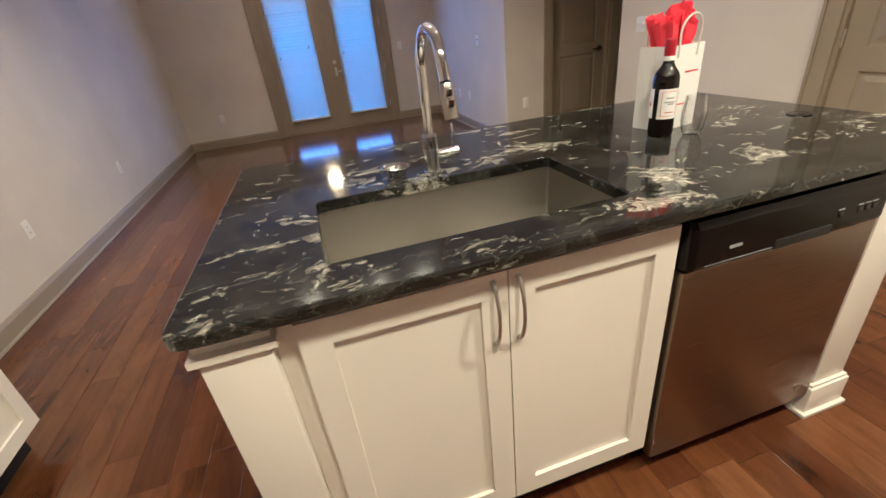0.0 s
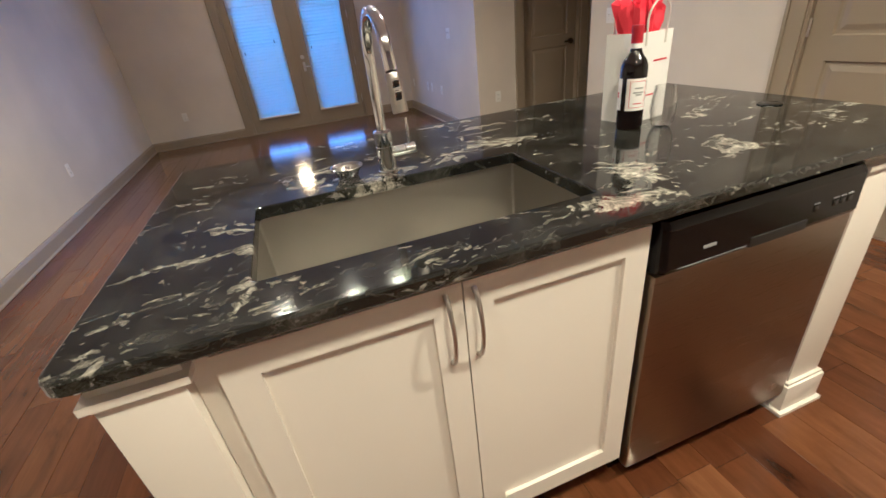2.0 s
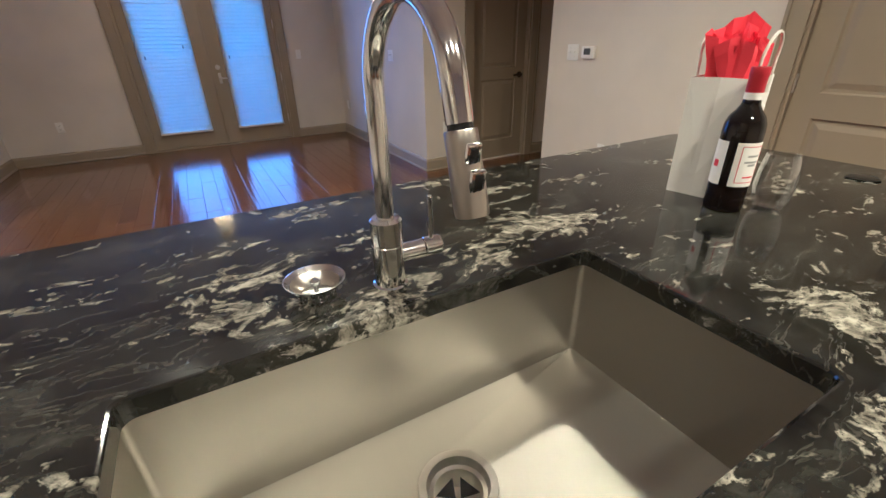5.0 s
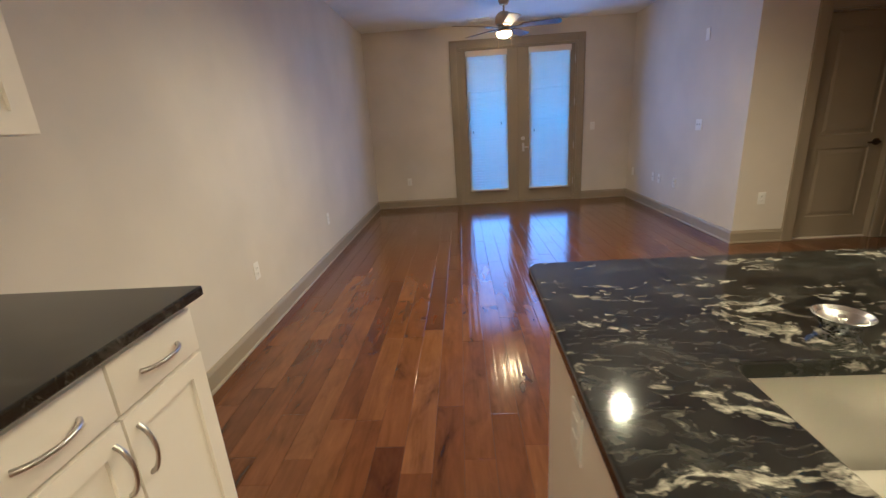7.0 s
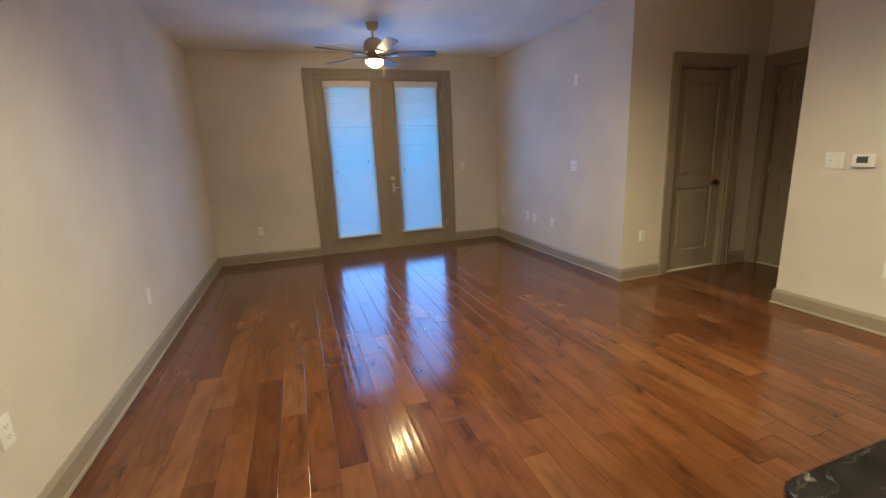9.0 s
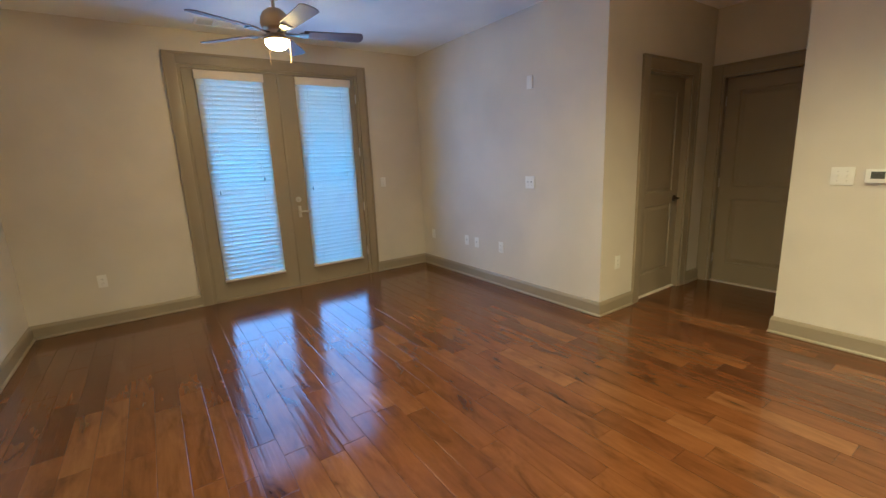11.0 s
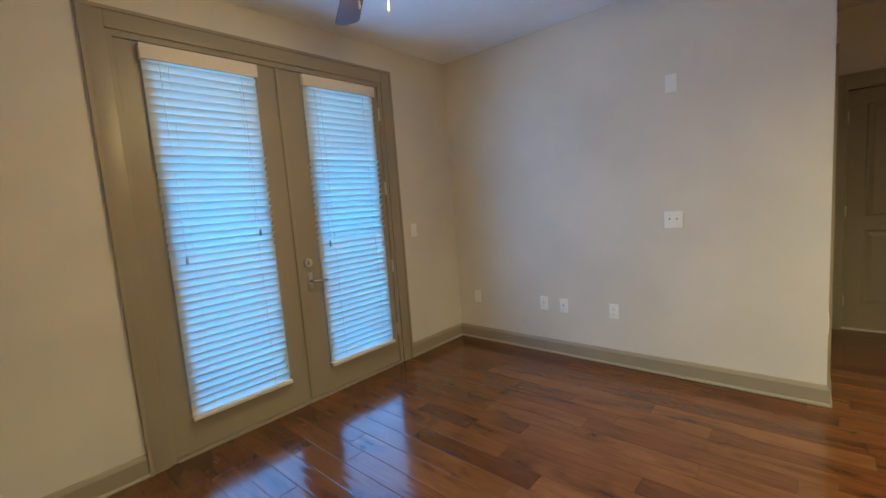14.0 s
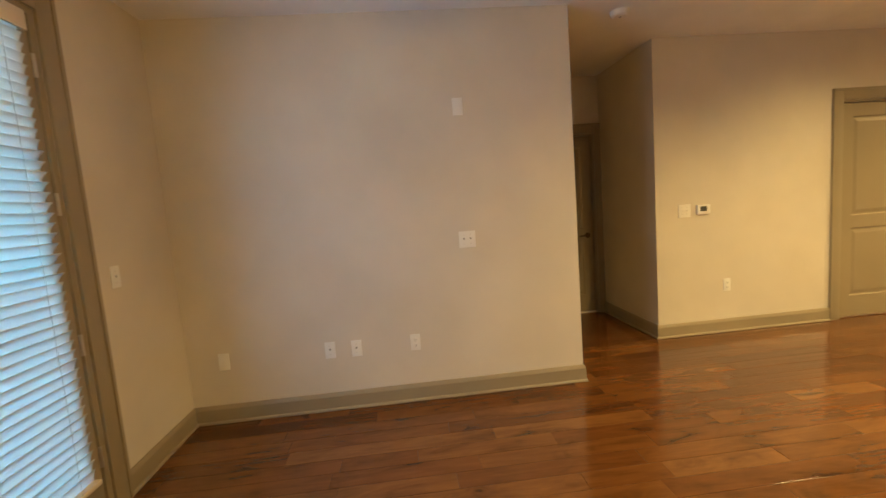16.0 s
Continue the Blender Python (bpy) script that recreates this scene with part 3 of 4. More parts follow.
def wall_plate(kind, at, facing, gangs=1, label="white outlet", category="outlet", group="outlets"):
    """Local x along the wall, y into it."""
    w = 0.07 + 0.046 * (gangs - 1)
    t = thing("wall_outlet" if kind == "outlet" else "light_switch" if kind == "switch" else "wall_jack", (0, 0, 0), label, category, group, m=plate_frame(at, facing))
    part("cover_plate", boxes((-w / 2, w / 2, -0.006, 0, -0.0575, 0.0575), bev=0.0025), PLASTIC, t)
    for g in range(gangs):
        x = (g - (gangs - 1) / 2) * 0.046
        if kind == "outlet":
            for z in (-0.02, 0.02):
                s = part("socket", boxes((x - 0.017, x + 0.017, -0.008, -0.004, z - 0.014, z + 0.014), bev=0.0015), PLASTIC, t)
                part("slots", boxes((x - 0.008, x - 0.005, -0.0085, -0.0078, z - 0.005, z + 0.006), (x + 0.005, x + 0.008, -0.0085, -0.0078, z - 0.005, z + 0.006), (x - 0.002, x + 0.002, -0.0085, -0.0078, z - 0.011, z - 0.007)), SLOT, s)
        elif kind == "switch":
            part("rocker", boxes((x - 0.005, x + 0.005, -0.017, -0.005, -0.004, 0.010), bev=0.002), PLASTIC, t)
            for z in (-0.03, 0.03):
                part("screw", tube([(x, -0.0055, z), (x, -0.0072, z)], 0.003, 8), NICKEL, t)
        elif kind == "jack":
            part("jack", tube([(x, -0.006, 0.006), (x, -0.012, 0.006)], 0.006, 12), SLOT, t)
            for z in (-0.03, 0.03):
                part("screw", tube([(x, -0.0055, z), (x, -0.0072, z)], 0.003, 8), NICKEL, t)
    return t


wall_plate("outlet", (XW, 3.39, 0.445), "+x", label="white duplex outlet on the long greige wall")
wall_plate("outlet", (XW, 4.98, 0.441), "+x", label="white duplex outlet on the long greige wall")
wall_plate("outlet", (-1.295, YN, 0.42), "-y", label="white duplex outlet beside the french doors")
wall_plate("switch", (1.595, YN, 1.125), "-y", label="white light switch beside the french doors", category="switch", group="switches")
wall_plate("blank", (XE, 7.405, 0.425), "-x", label="blank white wall plate near the corner", category="wall plate", group="low wall plates")
wall_plate("jack", (XE, 6.697, 0.43), "-x", label="white cable jack plate low on the wall", category="wall jack", group="low wall plates")
wall_plate("jack", (XE, 6.516, 0.425), "-x", label="white phone jack plate low on the wall", category="wall jack", group="low wall plates")
wall_plate("outlet", (XE, 6.107, 0.425), "-x", label="white duplex outlet low on the wall")
wall_plate("jack", (XE, 5.688, 1.118), "-x", gangs=2, label="white two-gang jack plate at mid height", category="wall jack", group="high wall plates")
wall_plate("blank", (XE, 5.692, 2.018), "-x", label="blank white plate high on the wall", category="wall plate", group="high wall plates")
wall_plate("outlet", (2.40, YR, 0.435), "-y", label="white duplex outlet beside the taupe door")
wall_plate("switch", (XT, 3.618, 1.15), "-x", gangs=2, label="white two-gang light switch beside the thermostat", category="switch", group="switches")
wall_plate("outlet", (XT, 3.216, 0.443), "-x", label="white duplex outlet below the thermostat")


def thermostat():
    t = thing("thermostat", (0, 0, 0), "white wall thermostat with a grey display", "thermostat", m=plate_frame((XT, 3.447, 1.152), "-x"))
    part("housing", boxes((-0.062, 0.062, -0.026, 0, -0.042, 0.042), bev=0.006), PLASTIC, t)
    part("display", boxes((-0.036, 0.026, -0.0275, -0.0255, -0.016, 0.027)), LCD, t, "grey display", smooth=False)
    part("readout", boxes((-0.022, -0.004, -0.0282, -0.0274, -0.002, 0.016), (0.002, 0.012, -0.0282, -0.0274, -0.002, 0.016)), LCD_INK, t, smooth=False)
    for x in (0.034, 0.046):
        part("button", boxes((x - 0.004, x + 0.004, -0.029, -0.0255, -0.006, 0.018), bev=0.0015), PLASTIC, t)


thermostat()


# ceiling things
def downlight(x, y):
    d = thing("recessed_light", (x, y, CEIL - 0.02), "lit recessed ceiling downlight with white trim ring", "ceiling light", "recessed downlights")
    part("trim_ring", lathe([(0.062, 0.02), (0.062, 0.014), (0.085, 0.013), (0.088, 0.02)], x, y, CEIL - 0.02, cap0=False, cap1=False), PLASTIC, d)
    part("lens", lathe([(0.001, 0.0195), (0.03, 0.0185), (0.0615, 0.017)], x, y, CEIL - 0.02, cap0=True, cap1=False), BULB, d, "glowing lens")


for x, y in CANS:
    downlight(x, y)


def smoke_detector():
    d = thing("smoke_detector", (2.295, 4.455, CEIL - 0.04), "round white smoke detector on the ceiling", "smoke detector")
    part("body", lathe([(0.045, 0.0), (0.058, 0.008), (0.064, 0.03), (0.068, 0.04)], 2.295, 4.455, CEIL - 0.04), PLASTIC, d)
    part("test_button", lathe([(0.010, -0.003), (0.012, 0.002)], 2.295, 4.455, CEIL - 0.04), GREY, d)


smoke_detector()


def vent():
    x, y, z = -0.10, 7.31, CEIL
    d = thing("ceiling_vent", (x, y, z - 0.012), "white slotted air supply grille on the ceiling", "vent")
    part("frame", boxes((x - 0.18, x + 0.18, y - 0.10, y - 0.08, z - 0.01, z), (x - 0.18, x + 0.18, y + 0.08, y + 0.10, z - 0.01, z), (x - 0.18, x - 0.16, y - 0.08, y + 0.08, z - 0.01, z), (x + 0.16, x + 0.18, y - 0.08, y + 0.08, z - 0.01, z)), PLASTIC, d, smooth=False)
    # dark sheet on the ceiling, painting the shade of a duct
    part("backing", boxes((x - 0.16, x + 0.16, y - 0.08, y + 0.08, z - 0.002, z - 0.0005)), DARK, d, smooth=False)
    part("divider", boxes((x - 0.035, x - 0.025, y - 0.08, y + 0.08, z - 0.011, z - 0.002)), PLASTIC, d, smooth=False)
    for x0, x1, step, lean in ((x - 0.16, x - 0.035, 0.020, 0.0062), (x - 0.025, x + 0.16, 0.0165, 0.0012)):
        half = 0.0035 if lean > 0.005 else 0.0085
        for i in range(int(0.155 / step)):
            yy = y - 0.074 + step * (i + 0.5)
            bm = bmesh.new()
            loft(bm, [[(xx, yy - half, z - 0.0045 - lean), (xx, yy - half + 0.0012, z - 0.0060 - lean), (xx, yy + half, z - 0.0060 + lean * 0.5), (xx, yy + half - 0.0012, z - 0.0045 + lean * 0.5)] for xx in (x0, x1)], (True, True))
            part("slat", bm, PLASTIC, d, smooth=False)


vent()


def ceiling_fan():
    x, y = FAN
    d = thing("ceiling_fan", (x, y, 2.20), "nickel ceiling fan with dark blades and lit globe", "ceiling fan")
    part("canopy", lathe([(0.02, -0.075), (0.045, -0.07), (0.062, -0.03), (0.066, 0.0)], x, y, CEIL), GLOW_NICKEL, d)
    part("downrod", lathe([(0.012, -0.15), (0.012, -0.06)], x, y, CEIL), GLOW_NICKEL, d)
    part("motor_housing", lathe([(0.03, 2.505), (0.055, 2.50), (0.085, 2.475), (0.102, 2.44), (0.105, 2.40), (0.095, 2.37), (0.07, 2.355), (0.07, 2.325), (0.05, 2.32)][::-1], x, y, 0), GLOW_NICKEL, d, "brushed nickel motor housing")
    part("light_fitter", lathe([(0.088, 2.285), (0.092, 2.300), (0.06, 2.318), (0.05, 2.322)], x, y, 0), GLOW_NICKEL, d)
    part("globe", lathe([(0.002, 2.222), (0.03, 2.225), (0.06, 2.237), (0.08, 2.257), (0.086, 2.277), (0.086, 2.286)], x, y, 0, cap1=False), GLOBE, d, "glowing frosted glass bowl")
    for px, l in ((-0.075, 0.16), (0.078, 0.13)):
        part("pull_chain", tube([(x + px, y - 0.05, 2.29), (x + px, y - 0.05, 2.29 - l)], 0.0018, 6), GLOW_NICKEL, d)
        part("chain_fob", lathe([(0.002, -0.03), (0.005, -0.024), (0.004, -0.004), (0.001, 0.0)], x + px, y - 0.05, 2.29 - l, 10), GLOW_NICKEL, d)
    for i in range(5):
        a = radians(-13 + 72 * i)
        rot = Matrix.Rotation(a, 4, "Z")
        bm = bmesh.new()
        box(bm, 0.06, 0.20, -0.018, 0.018, -0.004, 0.004, bev=0.003)
        box(bm, 0.17, 0.235, -0.045, 0.045, -0.004, 0.004, bev=0.003)
        bmesh.ops.transform(bm, matrix=Matrix.Translation((x, y, 2.334)) @ rot @ Matrix.Rotation(radians(-6), 4, "X"), verts=bm.verts)
        part("blade_iron", bm, BRONZE, d)
        bm = bmesh.new()
        out = []
        for k in range(9):
            out.append((0.20 + 0.006 * (k in (0, 8)), -0.052 + 0.013 * k))
        for k in range(9):
            b = radians(90 - 22.5 * k)
            out.append((0.615 + 0.035 * math.cos(b), 0.066 * math.sin(b) if abs(math.sin(b)) < 0.99 else 0.066 * math.sin(b)))
        loft(bm, [[(u, v, h) for u, v in out] for h in (0.004, 0.010)], (True, True))
        bmesh.ops.transform(bm, matrix=Matrix.Translation((x, y, 2.334)) @ rot @ Matrix.Rotation(radians(-12), 4, "X"), verts=bm.verts)
        part("blade", bm, BLADE, d, "dark walnut blade", smooth=False)


ceiling_fan()


# kitchen island
TOP, UND = 0.915, 0.885
IX0, IX1, IY0, IY1 = -0.264, 1.725, 0.897, 1.940
SX0, SX1, SY0, SY1 = -0.015, 0.680, 1.031, 1.402


def slab_with_hole():
    bm = bmesh.new()
    o = lambda i, z: rrect(IX0 + i, IX1 - i, IY0 + i, IY1 - i, 0.035, z)
    h = lambda i, z: rrect(SX0 - i, SX1 + i, SY0 - i, SY1 + i, 0.016, z)
    loft(bm, [h(0, UND), h(0, TOP - 0.004), h(0.0012, TOP - 0.0012), h(0.004, TOP), o(0.006, TOP), o(0.0018, TOP - 0.0018), o(0, TOP - 0.006), o(0, UND + 0.005), o(0.005, UND)], closed=True)
    # the free end of the slab is cut a little out of square
    for v in bm.verts:
        if v.co.x < -0.2:
            v.co.x -= (IY1 - v.co.y) * 0.014
    return bm


single("island_countertop", slab_with_hole(), GRANITE, "polished black granite countertop with pale veins on the island", "countertop", smooth=False)


def bow_handle(p, q, out, r=0.0055, depth=0.030):
    p, q, out = Vector(p), Vector(q), Vector(out)
    pts, rad = [], []
    for i in range(15):
        u = i / 14
        pts.append(p.lerp(q, u) + out * depth * (math.sin(math.pi * u) ** 0.6 if 0 < u < 1 else 0))
        rad.append(r * (1.25 - 0.35 * math.sin(math.pi * u)))
    return tube(pts, r, 18, radii=rad)


def shaker(name, x0, x1, z0, z1, y, thick, stile, parent, swap=None, label=""):
    """A shaker front facing -y at y; swap turns it for fronts that face +x."""
    f = boxes((x0, x0 + stile, y, y + thick, z0, z1), (x1 - stile, x1, y, y + thick, z0, z1), (x0 + stile, x1 - stile, y, y + thick, z0, z0 + stile), (x0 + stile, x1 - stile, y, y + thick, z1 - stile, z1))
    pn = boxes((x0 + stile, x1 - stile, y + 0.010, y + thick - 0.002, z0 + stile, z1 - stile))
    if swap:
        bmesh.ops.transform(f, matrix=swap, verts=f.verts)
        bmesh.ops.transform(pn, matrix=swap, verts=pn.verts)
    lf = part(name, f, CAB, parent, label, smooth=False)
    part("panel", pn, CAB, lf, smooth=False)
    return lf


def sink_cabinet():
    c = thing("sink_cabinet", (0.33, 1.3, 0), "cream white sink base cabinet with two shaker doors", "cabinet")
    y = 0.93
    part("body", boxes((-0.129, 0.742, 0.952, 0.970, 0.11, UND - 0.001), (-0.125, -0.107, 0.970, 1.66, 0.11, UND - 0.001), (0.724, 0.742, 0.970, 1.66, 0.11, UND - 0.001), (-0.107, 0.724, 0.970, 1.66, 0.11, 0.128)), CAB, c, smooth=False)
    # the shade under the doors is put into this board's colour
    part("toe_kick", boxes((-0.125, 0.742, 1.0, 1.015, 0, 0.11)), DARK, c, "toe kick coloured near-black as shade", smooth=False)
    for x0, x1, hx in ((-0.088, 0.3215, 0.286), (0.3245, 0.738, 0.341)):
        lf = shaker("door", x0, x1, 0.135, 0.862, y, 0.02, 0.058, c)
        part("handle", bow_handle((hx + 0.003, y, 0.846), (hx + 0.003, y, 0.688), (0, -1, 0), 0.0044), NICKEL, lf, "brushed nickel bow handle")


sink_cabinet()


def island_post(x0, x1, label):
    y0, y1 = 0.925, 1.06
    p = thing("island_post", ((x0 + x1) / 2, 0.99, 0), label, "post", "island posts")
    part("shaft", boxes((x0, x1, y0, y1, 0.12, 0.83), bev=0.003), CAB, p)
    part("plinth", boxes((x0 - 0.016, x1 + 0.016, y0 - 0.016, y1 + 0.010, 0.014, 0.118), (x0 - 0.010, x1 + 0.010, y0 - 0.010, y1 + 0.006, 0.118, 0.13), bev=0.003), CAB, p)
    part("shoe", boxes((x0 - 0.028, x1 + 0.028, y0 - 0.028, y1 + 0.012, 0.0, 0.016), bev=0.004), CAB, p)
    part("cap", boxes((x0 - 0.013, x1 + 0.012, y0 - 0.008, y1 + 0.010, 0.836, 0.850), (x0 - 0.004, x1 + 0.002, y0 + 0.012, y1 + 0.004, 0.850, UND - 0.001), (x0 - 0.002, x1 + 0.002, y0 - 0.002, y1 + 0.004, 0.83, 0.836)), CAB, p)


island_post(-0.250, -0.130, "square cream island post with plinth beside the sink cabinet")
island_post(1.395, 1.530, "square cream island post with plinth beside the dishwasher")
side = thing("island_side_panel", (-0.2, 1.4, 0), "cream island end panel with an outlet", "panel")
part("board", boxes((-0.232, -0.212, 1.074, 1.76, 0.0, UND - 0.001)), CAB, side, smooth=False)
part("base_trim", boxes((-0.246, -0.2325, 1.075, 1.76, 0.0, 0.11), bev=0.003), CAB, side)
back = thing("island_back_panel", (0.6, 1.75, 0), "cream panel closing the back of the island", "panel")
part("board", boxes((-0.211, 1.53, 1.742, 1.76, 0.0, UND - 0.001)), CAB, back, smooth=False)
side2 = thing("island_end_panel", (1.51, 1.4, 0), "plain cream island end panel beside the dishwasher", "panel")
part("board", boxes((1.505, 1.524, 1.074, 1.741, 0.0, UND - 0.001)), CAB, side2, smooth=False)
io = thing("wall_outlet", (0, 0, 0), "white outlet plate on the island end panel", "outlet", "outlets", m=pose(-0.232, 1.49, 0.715, 0, 0, -90))
part("cover_plate", boxes((-0.035, 0.035, -0.006, 0, -0.0575, 0.0575), bev=0.0025), PLASTIC, io)
for z in (-0.02, 0.02):
    part("socket", boxes((-0.017, 0.017, -0.008, -0.004, z - 0.014, z + 0.014), bev=0.0015), PLASTIC, io)


def sink():
    s = thing("kitchen_sink", (0.33, 1.22, 0.66), "brushed stainless steel undermount single-bowl sink", "sink")
    g = lambda i, z, r=0.009: rrect(SX0 - 0.008 + i, SX1 + 0.008 - i, SY0 - 0.008 + i, SY1 + 0.008 - i, r, z)
    bm = bmesh.new()
    dx, dy, r = 0.335, 1.272, 0.057
    n = 24
    drain = [(dx + r * math.cos(2 * math.pi * (i + 3) / n), dy + r * math.sin(2 * math.pi * (i + 3) / n), 0.683) for i in range(n)]
    loft(bm, [g(-0.02, UND - 0.002), g(0, UND - 0.002), g(0.001, 0.72), g(0.0015, 0.6895), g(0.0022, 0.6872, 0.0085), g(0.0045, 0.6865, 0.0075), drain])
    part("bowl", bm, SINKSTEEL, s)
    part("drain_flange", lathe([(0.058, 0.0), (0.057, 0.003), (0.046, 0.002), (0.042, -0.012), (0.036, -0.014), (0.034, -0.05)], dx, dy, 0.684, 32, cap0=False, cap1=False), NICKEL, s, "brushed drain ring")
    part("drain_throat", lathe([(0.034, -0.05), (0.034, -0.052), (0.002, -0.056)], dx, dy, 0.684, 24, cap0=False), NICKEL, s)
    for k in range(4):
        a = radians(90 * k + 20)
        bm = bmesh.new()
        loft(bm, [[(dx + 0.033 * math.cos(a + t * 0.6), dy + 0.033 * math.sin(a + t * 0.6), 0.684 - 0.03 + h) for t in (-1, 1)] + [(dx + 0.005 * math.cos(a), dy + 0.005 * math.sin(a), 0.684 - 0.036 + h)] for h in (0, 0.002)], (True, True))
        part("splash_flap", bm, BLACK, s, "black rubber flap", smooth=False)


sink()


def faucet():
    x, y = 0.335, 1.470
    f = thing("faucet", (x, y, TOP), "chrome gooseneck pull-down kitchen faucet", "faucet")
    part("body", lathe([(0.027, 0.0), (0.027, 0.005), (0.0235, 0.007), (0.0235, 0.070), (0.0228, 0.071), (0.0228, 0.073), (0.0235, 0.074), (0.0235, 0.108), (0.020, 0.112), (0.014, 0.113)], x, y, TOP), CHROME, f)
    r, top = 0.098, 1.297
    cz = top - r
    ey = y - 2 * r
    pts = [(x, y, TOP + 0.11), (x, y, TOP + 0.16), (x, y, cz - 0.02)]
    for i in range(25):
        a = radians(166) * i / 24
        pts.append((x, y - r + r * math.cos(a), cz + r * math.sin(a)))
    e = Vector(pts[-1])
    dr = Vector((0.03, -0.22, -0.97)).normalized()
    at = lambda k: tuple(e + dr * k)
    drop = 0.034
    part("gooseneck", tube(pts + [at(0.006), at(drop + 0.0045)], 0.0130, 24), CHROME, f)
    e = Vector(at(drop))
    part("collar", tube([at(0.002), at(0.0105)], 0.0120, 20), BLACK, f, "dark recessed collar")
    part("spray_head", tube([at(0.010), at(0.012), at(0.03), at(0.084), at(0.089)], 0.02, 20, radii=[0.0150, 0.0158, 0.0159, 0.0170, 0.0164]), NICKEL, f, "brushed spray head")
    fr = Vector((-0.05, -1.0, 0.22)).normalized()
    lean = Matrix.Rotation(radians(13), 4, "X")
    for k, l in ((0.024, 0.018), (0.047, 0.023)):
        for bit, w, out, mt, tag in (("button_bezel", 0.0078, 0.0152, CHROME, "chrome button bezel"), ("spray_button", 0.0052, 0.0162, BLACK, "dark spray button")):
            c = e + dr * (k + l / 2) + fr * out
            hl = l / 2 + (0.0026 if w > 0.006 else 0)
            bm = boxes((-w, w, -0.003, 0.003, -hl, hl), bev=0.0026)
            bmesh.ops.transform(bm, matrix=Matrix.Translation(c) @ lean, verts=bm.verts)
            part(bit, bm, mt, f, tag)
    hub = bmesh.new()
    tube([(x + 0.018, y - 0.004, TOP + 0.052), (x + 0.054, y - 0.009, TOP + 0.054)], 0.0140, 20, hub)
    part("valve_hub", hub, CHROME, f)
    cap = bmesh.new()
    tube([(x + 0.0555, y - 0.009, TOP + 0.054), (x + 0.057, y - 0.0092, TOP + 0.0541), (x + 0.080, y - 0.012, TOP + 0.0555), (x + 0.082, y - 0.0122, TOP + 0.0556)], 0.0148, 20, cap, radii=[0.0138, 0.0150, 0.0150, 0.0138])
    part("lever_cap", cap, CHROME, f)
    part("lever", tube([(x + 0.066, y - 0.0105, TOP + 0.066), (x + 0.067, y - 0.0105, TOP + 0.134), (x + 0.067, y - 0.0105, TOP + 0.1355)], 0.0042, 16, radii=[0.0046, 0.0040, 0.0030]), CHROME, f)


faucet()


def strainer():
    x, y, z = 0.228, 1.497, TOP
    s = thing("sink_strainer", (x, y, z), "chrome sink strainer basket resting on the granite", "strainer")
    part("basket", lathe([(0.020, 0.0), (0.027, 0.002), (0.029, 0.012), (0.038, 0.023), (0.0435, 0.0285), (0.0445, 0.0300), (0.0430, 0.0305), (0.0365, 0.024), (0.0270, 0.013), (0.024, 0.005), (0.002, 0.004)], x, y, z, 36), POLISHED, s)
    part("inner_mesh", lathe([(0.0235, 0.0056), (0.0266, 0.0136), (0.0355, 0.0240)], x, y, z, 36, cap0=False, cap1=False), NICKEL, s, "perforated steel inside")
    # near-black discs on uncut steel, their colour giving the holes' shade
    for zz, rr, nn in ((0.0075, 0.0281, 16), (0.0175, 0.0332, 20)):
        for k in range(nn):
            a = 2 * math.pi * k / nn
            c, q = math.cos(a), math.sin(a)
            part("hole", tube([(x + (rr - 0.0006) * c, y + (rr - 0.0006) * q, z + zz), (x + (rr + 0.0006) * c, y + (rr + 0.0006) * q, z + zz)], 0.0022, 8), DARK, s)
    part("post", lathe([(0.004, 0.004), (0.003, 0.02), (0.008, 0.022), (0.008, 0.026), (0.003, 0.030)], x, y, z, 16), CHROME, s)


strainer()


